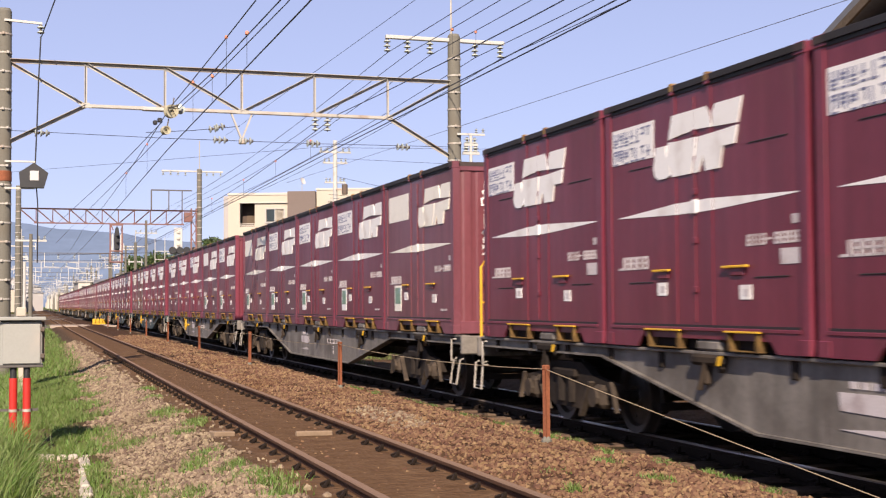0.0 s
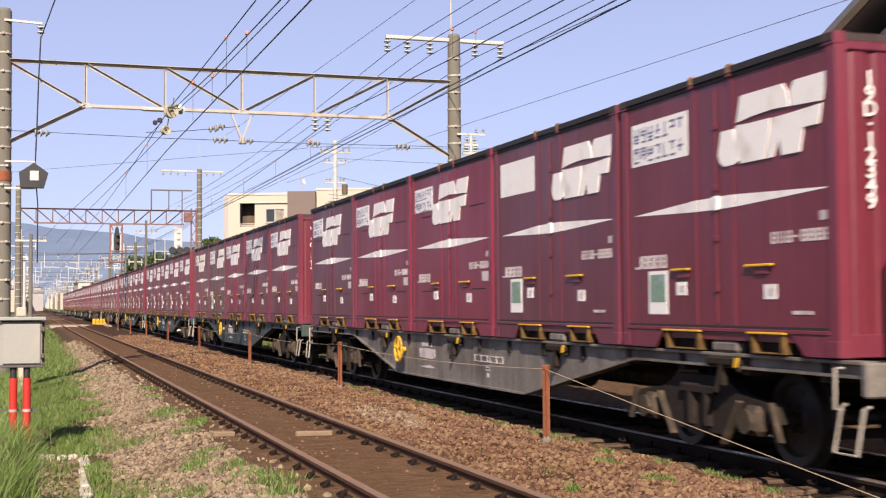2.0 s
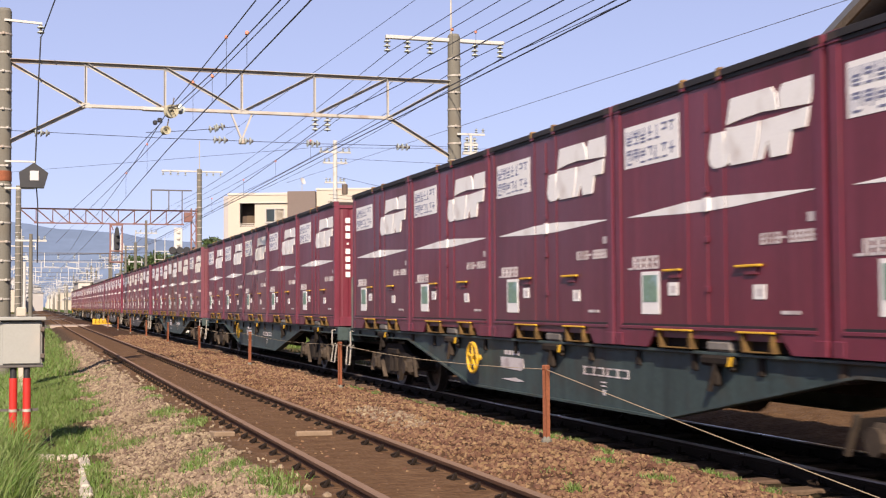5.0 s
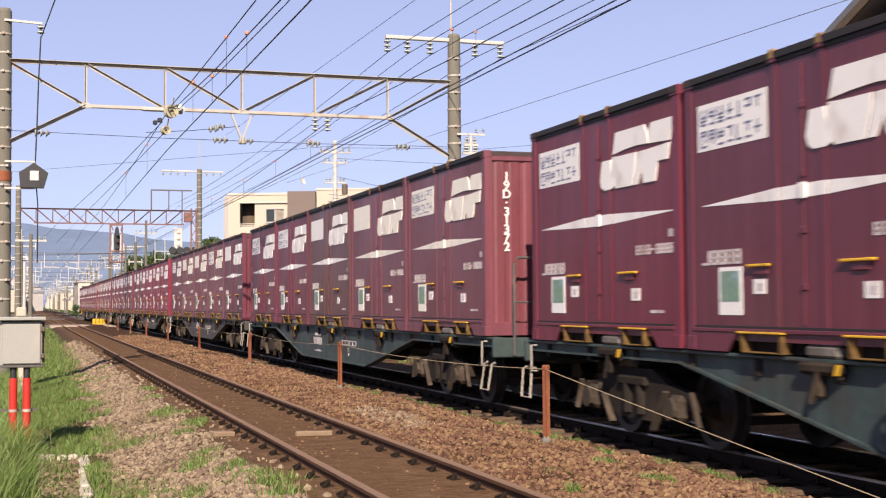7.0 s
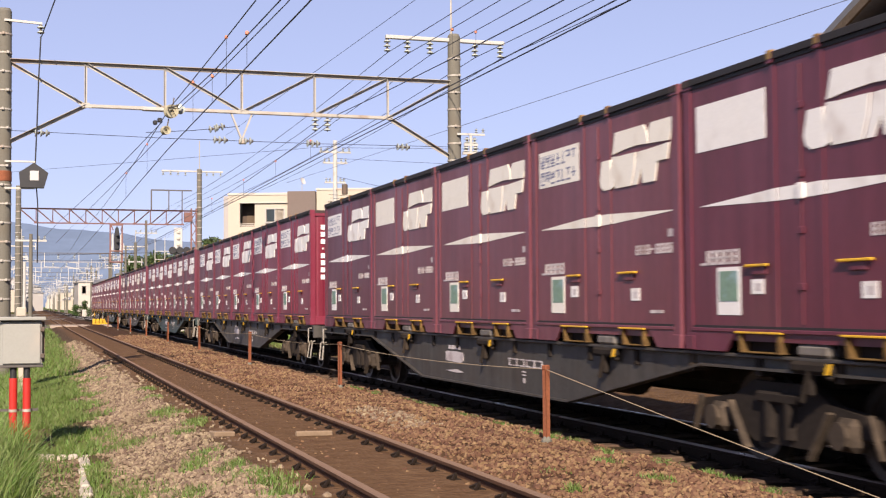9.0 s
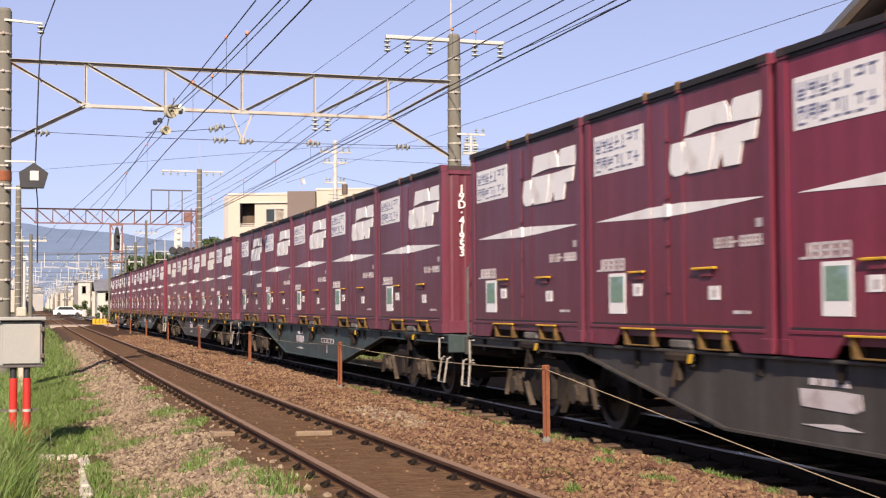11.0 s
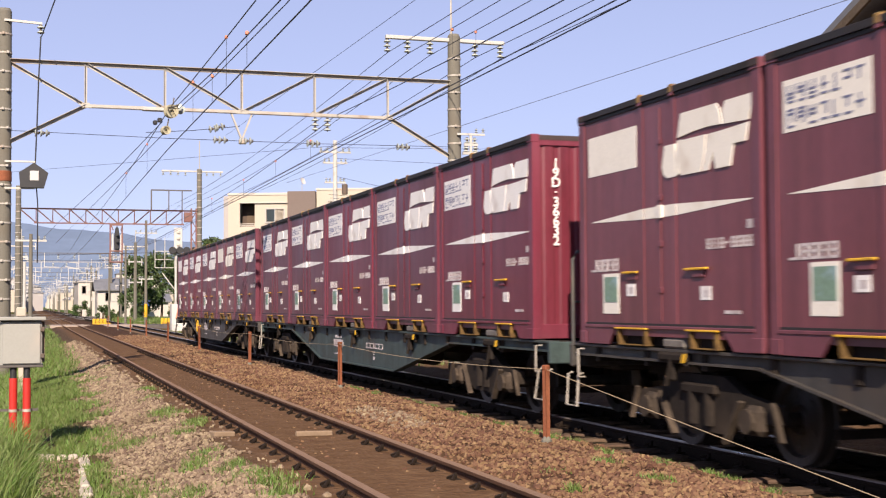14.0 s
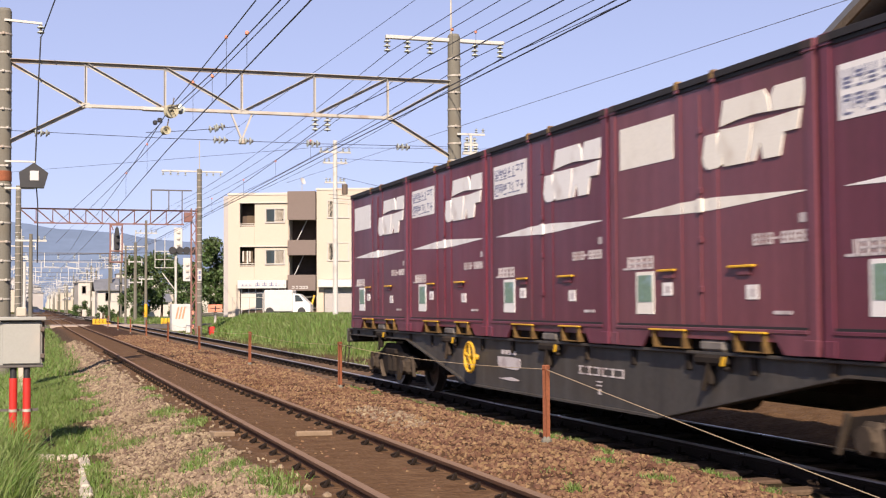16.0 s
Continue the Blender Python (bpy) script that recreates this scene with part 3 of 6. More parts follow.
    for s0, s1 in ((0.95, 1.60), (2.47, 2.98)):
        g = Geo()
        g.k = 0
        g.box((-1.228, Y(s1 + 0.02), 0.164), (-1.18, Y(s0 - 0.04), 0.182), 0.004)
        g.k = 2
        g.plate([(Y(s0), 0.163), (Y(s0 + 0.045), 0.163), (Y(s0 + 0.065), 0.01), (Y(s0 + 0.02), 0.01)], 0, -1.215, 0.09)
        g.plate([(Y(s1), 0.163), (Y(s1 - 0.045), 0.163), (Y(s1 - 0.055), 0.01), (Y(s1 - 0.01), 0.01)], 0, -1.215, 0.09)
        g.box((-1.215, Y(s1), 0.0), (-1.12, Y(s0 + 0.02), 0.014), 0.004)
        # near-black plate painted as the shade within the pocket
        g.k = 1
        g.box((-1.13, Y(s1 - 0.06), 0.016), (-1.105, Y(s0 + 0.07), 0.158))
        part("fork_pocket", g, [M_YELLOW, M_HOLE_SHADE, M_POCKET], c, "yellow-edged forklift pocket")
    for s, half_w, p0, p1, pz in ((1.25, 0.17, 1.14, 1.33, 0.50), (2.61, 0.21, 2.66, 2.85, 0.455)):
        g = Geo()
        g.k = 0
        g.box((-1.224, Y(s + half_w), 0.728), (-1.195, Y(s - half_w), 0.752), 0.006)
        g.k = 1
        g.box((-1.205, Y(s + 0.13), 0.66), (-1.185, Y(s - 0.08), 0.735), 0.008)
        part("door_handle", g, [M_YELLOW, post_m], c, "yellow door handle in a red hollow")
        g = Geo()
        g.k = 0
        g.box((-1.191, Y(p1), pz), (-1.184, Y(p0), pz + 0.125))
        g.k = 1
        g.box((-1.193, Y(p1 - 0.035), pz + 0.025), (-1.189, Y(p0 + 0.06), pz + 0.09))
        part("small_plate", g, [M_WHITE, M_DIM], c, "small white plate")
    # markings, a few millimetres proud of the panel
    sheet = M_CREAM if tone == 3 else M_WHITE
    g = Geo()
    part("notice_panel", Geo().box((-1.189, Y(1.09 if vented else 1.39), 1.86 if vented else 1.80), (-1.184, Y(0.16 if vented else 0.23), 2.225)), sheet, c, "white notice panel")
    if not kind_plain:
        mr = random.Random(4)
        a0, a1, zt = (0.20, 1.05, 2.20) if vented else (0.28, 1.34, 2.19)
        cell, hh = (a1 - a0) / 7, 0.15
        for r in range(2):
            for i in range(7):
                a, zb = a0 + i * cell, zt - r * (0.185 if vented else 0.20) - hh
                w = cell * 0.78
                for q in (sorted(mr.sample((0.0, 0.22, 0.45, 0.68, 0.90), 3)) if i < 3 else mr.sample((0.05, 0.5, 0.88), 1 + i % 2)):
                    b0 = mr.uniform(0, 0.25) * w
                    g.box((-1.1915, Y(a + w), zb + hh * q - 0.009), (-1.187, Y(a + b0), zb + hh * q + 0.009))
                for q in ((0.1, 0.8) if i < 3 else (mr.choice((0.25, 0.5, 0.8)),)):
                    g.box((-1.1912, Y(a + w * q + 0.011), zb + mr.uniform(0, 0.5) * hh), (-1.187, Y(a + w * q - 0.011), zb + hh * 0.92))
        tagged(part("notice_print", g, M_INK, c, "two rows of blue-grey marks"), kind="stuff")
    for name, o in zip(("emblem_top", "emblem_arm", "emblem_block", "emblem_leg", "emblem_hook"), emblem_outlines(-0.86 if vented else 0.0)):
        part(name, Geo().plate([(Y(s), z) for s, z in o], 0, -1.1985, 0.0135), sheet, c, "white slanted emblem block")
    if vented:
        for s0, s1, z in ((2.82, 3.42, 1.785), (0.55, 1.04, 1.77), (2.89, 3.42, 0.635), (0.52, 1.05, 0.625)):
            part("vent_slit", Geo().box((-1.192, Y(s1), z), (-1.184, Y(s0), z + 0.012), 0.003), M_SHADE_AND_SLIT, c, "dark ventilation slit")
    else:
        part("emblem_patch", Geo().plate([(Y(2.125), 1.63), (Y(2.215), 1.63), (Y(2.215), 1.935), (Y(2.125), 1.94)], 0, -1.1995, 0.004), sheet, c)
    g = Geo()
    up = lambda s: np.interp(s, [0.29, 0.9, 1.5, 1.9, 2.3, 2.9, 3.63], [1.305, 1.335, 1.366, 1.376, 1.366, 1.34, 1.315])
    dn = lambda s: np.interp(s, [0.29, 0.9, 1.5, 1.9, 2.3, 2.9, 3.63], [1.300, 1.285, 1.262, 1.256, 1.262, 1.288, 1.311])
    for a, b, x in ((0.29, 1.44, -1.1885), (1.44, 1.56, -1.1985), (1.56, 2.11, -1.1885), (2.11, 2.23, -1.1985), (2.23, 3.63, -1.1885)):
        g.plate([(Y(a), dn(a)), (Y(b), dn(b)), (Y(b), up(b)), (Y(a), up(a))], 0, x, 0.004)
    g.box((-1.207, Y(1.95), 1.25), (-1.19, Y(1.85), 1.38), 0.004)
    part("streak", g, sheet, c, "long thin white lens-shaped streak")
    g = Geo()
    for i, a in enumerate((0.28, 0.44, 0.57, 0.70, 0.83)):
        w = 0.13 if i == 0 else 0.11
        g.box((-1.190, Y(a + w), 0.765), (-1.184, Y(a), 0.787))
        g.box((-1.1903, Y(a + w), 0.765), (-1.184, Y(a + w - 0.028), 0.895))
        if i:
            g.box((-1.1906, Y(a + 0.028), 0.765), (-1.184, Y(a), 0.895))
            g.box((-1.1909, Y(a + w), 0.873), (-1.184, Y(a), 0.895))
            g.box((-1.1912, Y(a + w), 0.82), (-1.184, Y(a), 0.84))
    tagged(part("owner_mark", g, M_DIM, c, "row of dull white marks"), kind="stuff")
    g = Geo()
    g.k = 0
    g.box((-1.190, Y(0.96), 0.32), (-1.184, Y(0.57), 0.74))
    g.k = 1
    g.box((-1.193, Y(0.92), 0.44), (-1.188, Y(0.61), 0.705))
    if not vented:
        part("rental_label", g, [sheet, M_GREEN_LABEL], c, "white label with green and blue print")
    g = Geo()
    for i, w in enumerate((0.10, 0.10, 0.10, 0.05, 0.10, 0.10, 0.10, 0.10)):
        a = 2.78 + i * 0.107
        if i == 3:
            g.box((-1.190, Y(a + 0.06), 0.95), (-1.184, Y(a), 0.968))
            continue
        for z in (0.910, 0.950, 0.990):
            g.box((-1.190, Y(a + 0.085), z), (-1.184, Y(a), z + 0.018))
        g.box((-1.190, Y(a + 0.02), 0.91), (-1.184, Y(a), 1.008))
        g.box((-1.190, Y(a + 0.085), 0.91), (-1.184, Y(a + 0.065), 1.008))
    g.box((-1.190, Y(3.65), 1.065), (-1.184, Y(3.47), 1.14))
    if vented:
        g.box((-1.190, Y(3.62), 0.74), (-1.184, Y(3.30), 0.87))
    else:
        g.box((-1.190, Y(3.35), 0.33), (-1.184, Y(3.08), 0.36))
    tagged(part("serial_mark", g, M_DIM, c, "row of dull white serial marks"), kind="stuff")
    return c


PROTO = {}


def get_container(tone, style):
    if (tone, style) not in PROTO:
        PROTO[tone, style] = build_container(tone, style)
        return PROTO[tone, style]
    return copy_thing(PROTO[tone, style], Matrix())


def end_number(parent, text, x=-0.88):
    """The serial number, one character below another, on the end wall that faces back along the line."""
    cu = bpy.data.curves.new("serial_number", "FONT")
    cu.body = "\n".join(text.replace("-", "\u00b7"))
    cu.size, cu.extrude, cu.align_x, cu.space_line, cu.offset = 0.165, 0.003, "CENTER", 0.72, 0.003
    tmp = bpy.data.objects.new("serial_number", cu)
    scene.collection.objects.link(tmp)
    me = bpy.data.meshes.new_from_object(tmp.evaluated_get(bpy.context.evaluated_depsgraph_get()))
    bpy.data.objects.remove(tmp)
    me.materials.clear()
    me.materials.append(M_WHITE)
    part("serial_number", me, None, parent, "white painted serial number", at=pose(x, -LONG / 2 + 0.015, 2.095, 90, 0, 0))


def end_marks(parent):
    """A column of short white bars where a serial number stands that cannot be read."""
    for i in range(8):
        z = 2.12 - i * 0.155
        g = Geo()
        if i == 3:
            g.box((-0.94, -LONG / 2 + 0.012, z - 0.02), (-0.90, -LONG / 2 + 0.03, z + 0.02))
        else:
            g.box((-0.965, -LONG / 2 + 0.012, z - 0.052), (-0.875, -LONG / 2 + 0.03, z + 0.052))
        part("number_mark", g, M_WHITE, parent)


def sill_bottom(y):
    return float(np.interp(abs(y), [0, 2.85, 5.95, 10.0], [0.30, 0.30, 0.855, 0.855]))


def build_wagon(tone, yellow_rail=True, white_steps=True):
    """A container flat wagon with fish-bellied sills and two bogies; origin at rail level in its middle."""
    w = thing("flat_wagon", ["dusty grey", "dark green", "dusty dark grey"][tone] + " fish-bellied container flat wagon rolling on the rails", "wagon", group="wagons of the train")
    m = M_WAGON[tone]
    half = 9.75
    for sx in (-1, 1):
        ys = [-half, -5.95, -2.85, 2.85, 5.95, half]
        web = [(y, sill_bottom(y)) for y in ys] + [(half, 0.975), (-half, 0.975)]
        g = Geo().plate(web, 0, sx * 1.115, -sx * 0.015)
        part("side_sill", g, m, w)
        low = [(y, sill_bottom(y)) for y in ys] + [(y, sill_bottom(y) + 0.024) for y in reversed(ys)]
        part("sill_flange", Geo().plate(low, 0, sx * 1.16, -sx * 0.15), m, w)
        part("top_flange", Geo().box((sx * 1.04, -half, 0.957), (sx * 1.175, half, 0.988), 0.006), m, w)
    g = Geo()
    g.box((-0.25, -half, 0.62), (0.25, half, 0.98), 0.02)
    for y in np.arange(-9.2, 9.3, 1.15):
        g.box((-1.14, y - 0.05, 0.80), (1.14, y + 0.05, 0.975), 0.01)
    g.box((-1.1, -half, 0.965), (1.1, half, 0.98))
    part("underframe", g, M_UNDER, w)
    for k in range(5):
        yc = (2 - k) * PITCH_C - 0.17
        g = Geo()
        g.box((-1.185, yc - 0.24, 0.985), (-1.06, yc + 0.20, 1.10), 0.03)
        g.box((-1.17, yc - 0.12, 1.09), (-1.07, yc + 0.14, 1.15), 0.025)
        part("container_lock", g, M_WAGON[0], w, "grey greasy container lock casting")
        g = Geo()
        g.box((-1.20, yc - 0.27, 0.86), (-1.12, yc + 0.30, 0.965), 0.03)
        for dy in (-0.20, 0.06, 0.24):
            g.box((-1.175, yc + dy - 0.045, 0.62 + abs(dy)), (-1.118, yc + dy + 0.045, 0.87), 0.02)
        g.rod((-1.18, yc + 0.14, 0.64), (-1.18, yc + 0.02, 0.90), 0.025, 8)
        part("lock_lever", g, M_UNDER, w)
        part("lever_grip", Geo().plate([(yc - 0.26, 0.87), (yc - 0.215, 0.865), (yc - 0.25, 0.95), (yc - 0.295, 0.955)], 0, -1.215, 0.02), M_YELLOW, w, "yellow lever grip")
    for sy in (-1, 1):
        g = Geo()
        g.box((-1.2, sy * half, 0.72), (1.2, sy * (half + 0.08), 0.98), 0.015)
        part("end_sill", g, m, w)
        g = Geo()
        g.box((-0.14, sy * (half + 0.08), 0.76), (0.14, sy * (half + 0.30), 0.96), 0.02)
        g.box((-0.2, sy * (half + 0.28), 0.70), (0.16, sy * (half + 0.455), 1.0), 0.05)
        part("coupler", g, M_UNDER, w, "grimy knuckle coupler")
        # handrail and steps at the corner
        g = Geo()
        q = 1 if sy < 0 else -1
        g.pipe([(-0.92 * q, sy * (half + 0.12), 0.75), (-0.92 * q, sy * (half + 0.12), 1.95), (-0.86 * q, sy * (half + 0.12), 2.04), (-0.66 * q, sy * (half + 0.12), 2.04), (-0.60 * q, sy * (half + 0.12), 1.95), (-0.60 * q, sy * (half + 0.12), 0.75)], 0.020, 8)
        g.pipe([(-0.92 * q, sy * (half + 0.12), 1.45), (-0.60 * q, sy * (half + 0.12), 1.45)], 0.014, 6)
        part("handrail", g, M_YELLOW if yellow_rail else M_DARKRAIL, w, "%s bent-pipe handrail" % ("yellow" if yellow_rail else "dark grey"))
        g = Geo()
        g.pipe([(-1.17, sy * (half - 0.26), 0.93), (-1.24, sy * (half - 0.26), 0.93), (-1.24, sy * (half - 0.27), 0.62), (-1.17, sy * (half - 0.27), 0.62)], 0.013, 6)
        g.pipe([(-1.17, sy * (half - 0.24), 0.66), (-1.22, sy * (half - 0.22), 0.64), (-1.26, sy * (half - 0.26), 0.30), (-1.26, sy * (half + 0.02), 0.30), (-1.22, sy * (half + 0.06), 0.64), (-1.17, sy * (half + 0.06), 0.66)], 0.014, 6)
        part("step_ladder", g, M_STIRRUP if white_steps else M_UNDER, w, "worn white step stirrup" if white_steps else "grimy step stirrup")
    # markings on the sill
    g = Geo()
    g.plate([(1.70, 0.60), (1.02, 0.585), (0.90, 0.62), (0.92, 0.735), (1.22, 0.745), (1.72, 0.74)], 0, -1.1215, 0.005)
    for i in range(4):
        g.box((-1.121, 1.06 + i * 0.14, 0.775), (-1.116, 1.16 + i * 0.14, 0.83))
    for i in range(6):
        g.box((-1.121, -2.05 + i * 0.20, 0.64), (-1.116, -1.90 + i * 0.20, 0.655))
        g.box((-1.121, -2.05 + i * 0.20, 0.72), (-1.116, -1.90 + i * 0.20, 0.735))
        g.box((-1.1215, -2.05 + i * 0.20 + 0.05 * (i % 3), 0.64), (-1.116, -2.025 + i * 0.20 + 0.05 * (i % 3), 0.735))
    g.box((-1.121, -1.50, 0.53), (-1.116, -1.38, 0.545)).box((-1.121, -1.50, 0.57), (-1.116, -1.38, 0.585)).box((-1.121, -1.48, 0.44), (-1.116, -1.42, 0.50))
    g.plate([(1.71, 0.455), (1.2, 0.44), (0.89, 0.455), (1.2, 0.49)], 0, -1.1215, 0.005)
    tagged(part("sill_marking", g, M_DIM, w, "dull white block markings"), kind="stuff")
    for y in (3.6, -3.4):
        part("air_reservoir", Geo().rod((-0.75, y - 0.5, 0.60), (-0.75, y + 0.5, 0.60), 0.16, 14), M_UNDER, w)
    part("brake_valve", Geo().box((-0.95, -0.6, 0.42), (-0.55, 0.7, 0.66), 0.03), M_UNDER, w)
    for sy in (-1, 1):
        yb = sy * 7.1
        g = Geo()
        for sx in (-1, 1):
            # side frame with sloping arms, axle boxes and spring nest
            o = [(-1.28, 0.55), (-0.72, 0.62), (-0.42, 0.76), (0.42, 0.76), (0.72, 0.62), (1.28, 0.55), (1.28, 0.40), (0.70, 0.36), (0.40, 0.24), (-0.40, 0.24), (-0.70, 0.36), (-1.28, 0.40)]
            g.plate([(yb + u, v) for u, v in o], 0, sx * 1.0 - 0.05, 0.10)
            g.k = 1
            for dy in (-0.95, 0.95):
                d = 1 if dy > 0 else -1
                g.bar((sx * 1.08, yb + dy + d * 0.30, 0.58), (sx * 1.08, yb + dy + d * 0.44, 0.26), 0.05, 0.03)
                g.bar((sx * 1.08, yb + dy - d * 0.20, 0.56), (sx * 1.08, yb + dy - d * 0.48, 0.17), 0.07, 0.03)
                g.box((sx * 0.93, yb + dy - 0.135, 0.28), (sx * 1.12, yb + dy + 0.135, 0.54), 0.05)
                g.rod((sx * 1.13, yb + dy, 0.405), (sx * 1.17, yb + dy, 0.405), 0.11, 10)
            g.k = 0
            for dy in (-0.15, 0.15):
                g.rod((sx * 1.02, yb + dy, 0.30), (sx * 1.02, yb + dy, 0.60), 0.085, 10)
            g.box((sx * 0.9, yb - 0.32, 0.58), (sx * 1.1, yb + 0.32, 0.68), 0.02)
        g.box((-0.95, yb - 0.18, 0.45), (0.95, yb + 0.18, 0.68), 0.03)
        for dy in (-1.45, 1.45):
            g.bar((-0.6, yb + dy, 0.32), (0.6, yb + dy, 0.32), 0.08, 0.08)
        part("bogie_frame", g, [M_UNDER, M_DUST], w)
        for dy in (-0.95, 0.95):
            g = Geo()
            for sx in (-1, 1):
                prof = [(0.05, 0.02), (0.12, 0.05), (0.14, 0.02), (0.31, -0.005), (0.33, 0.045), (0.405, 0.055), (0.405, -0.055), (0.435, -0.065), (0.432, -0.09), (0.33, -0.08), (0.30, -0.03), (0.14, -0.05), (0.05, -0.06)]
                n = 28
                vs = [(sx * (0.60 + zz), r * math.cos(2 * math.pi * i / n), r * math.sin(2 * math.pi * i / n)) for r, zz in prof for i in range(n)]
                fs = [(k * n + i, k * n + (i + 1) % n, (k + 1) * n + (i + 1) % n, (k + 1) * n + i) for k in range(len(prof) - 1) for i in range(n)]
                g.add(vs, fs)
                for q in range(5):
                    a = 2 * math.pi * q / 5
                    g.rod((sx * 0.60, 0.22 * math.cos(a), 0.22 * math.sin(a)), (sx * 0.615, 0.22 * math.cos(a), 0.22 * math.sin(a)), 0.03, 6)
            g.rod((-1.05, 0, 0), (1.05, 0, 0), 0.07, 10)
            part("wheelset", g, M_WHEEL, w, "worn steel wheelset", at=pose(0, yb + dy, 0.405))
    return w


def hand_wheel(parent):
    g = Geo()
    n = 20
    for i in range(n):
        a, b = 2 * math.pi * i / n, 2 * math.pi * (i + 1) / n
        g.rod((-1.26, 2.45 + 0.2 * math.cos(a), 0.70 + 0.2 * math.sin(a)), (-1.26, 2.45 + 0.2 * math.cos(b), 0.70 + 0.2 * math.sin(b)), 0.022, 6)
    for i in range(5):
        a = 2 * math.pi * i / 5 + 0.3
        g.rod((-1.26, 2.45, 0.70), (-1.26, 2.45 + 0.2 * math.cos(a), 0.70 + 0.2 * math.sin(a)), 0.018, 6)
    g.rod((-1.28, 2.45, 0.70), (-1.14, 2.45, 0.70), 0.04, 8)
    part("hand_brake_wheel", g, M_YELLOW, parent, "yellow spoked hand brake wheel")


WAGON_TONE = [2, 1, 2, 1, 2, 2, 1, 1, 1, 1, 0, 0, 0, 2]
WITH_WHEEL = (0, 7, 8, 9, 10)
SHIFT = {0: (0.03, 0.02), 1: (0.65, 0.46), 2: (0.58, 0.45), 3: (0.52, 0.37), 4: (0.58, 0.42), 5: (0.50, 0.41), 6: (0.54, 0.37), 7: (0.20, 0.02),
         9: (0.0, -0.09), 10: (0.06, -0.06), 11: (0.0, -0.07), 12: (0.13, 0.0)}     # how the load sits: at the far and the near end of a wagon
TRAIN = []       # (thing, place along the train from the rear)
WPROTO = {}
for n_w in range(WAGONS):
    key = (WAGON_TONE[n_w], n_w in WITH_WHEEL, n_w >= 8, n_w > 0)
    if key not in WPROTO:
        WPROTO[key] = build_wagon(key[0], key[2], key[3])
        if key[1]:
            hand_wheel(WPROTO[key])
        wag = WPROTO[key]
    else:
        wag = copy_thing(WPROTO[key], Matrix())
    mid = -STEP * n_w - (4 * PITCH_C + LONG) / 2
    far_s, near_s = SHIFT.get(n_w, (0.0, 0.0))
    mid += (far_s + near_s) / 2
    TRAIN.append((wag, mid - (0.22 if n_w == 1 else 0.0), 0.0))
    for k_c in range(5):
        box_c = get_container(int(TONE[n_w][k_c]), PLAIN[n_w][k_c])
        TRAIN.append((box_c, mid + (2 - k_c) * (PITCH_C + (far_s - near_s) / 4), DECK))
        if k_c == 4 and n_w in END_NUMBERS:
            end_number(box_c, END_NUMBERS[n_w], -0.71 if n_w == 11 else -0.88)
        elif k_c == 4:
            end_marks(box_c)


def motions():
    """The train rolls past at a steady speed and its wheels turn."""
    turn = math.degrees(SPEED / 0.405)
    for ob, off, z in TRAIN:
        rows = [(float(t), pose(TRAIN_X, REAR + SPEED * (16.0 - t) + off, z)) for t in range(17)]
        walk(ob, rows)
        for ch in ob.children:
            if ch.name.startswith("wheelset"):
                y = ch.matrix_basis.translation.y
                walk(ch, [(f / FPS, pose(0, y, 0.405, (turn * f / FPS) % 360.0)) for f in range(481)])
    for ob, rows in MOVERS:
        walk(ob, rows)


MOVERS = []
# ---- overhead line structures ----
def insulator(parent, at, tilt=(0, 0, 0), scale=1.0, discs=3, label=""):
    g = Geo()
    for i in range(discs):
        z = -0.06 - i * 0.11
        g.k = 0
        g.turn([(r * scale, h * scale) for r, h in ((0.030, z + 0.028), (0.062, z + 0.012), (0.088, z - 0.016), (0.080, z - 0.024), (0.034, z - 0.012))], 14)
        g.k = 1
        g.turn([(r * scale, h * scale) for r, h in ((0.020, z + 0.062), (0.034, z + 0.055), (0.036, z + 0.026), (0.016, z + 0.02), (0.014, z - 0.05))], 8)
    return part("insulator", g, [M_INSUL, M_GALV_TOP], parent, label, at=pose(*at, *tilt))


def angle(a, b, w):
    """A rolled steel angle from a to b in a plane across the tracks: a face of width w and a leg along its upper edge towards -y."""
    a, b = Vector(a), Vector(b)
    d = (b - a).normalized()
    up = Vector((-d.z, 0, d.x))
    up = up if up.z > 0 or (up.z == 0 and up.x < 0) else -up
    g = Geo()
    for lo, hi, y0, y1 in ((-w / 2, w / 2, 0.0, 0.010), (w / 2 - 0.010, w / 2, -w, 0.0)):
        vs = [p + up * e + Vector((0, y, 0)) for p in (a, b) for e, y in ((lo, y0), (hi, y0), (hi, y1), (lo, y1))]
        g.add(vs, [(0, 1, 2, 3), (4, 7, 6, 5), (0, 4, 5, 1), (1, 5, 6, 2), (2, 6, 7, 3), (3, 7, 4, 0)])
    return g


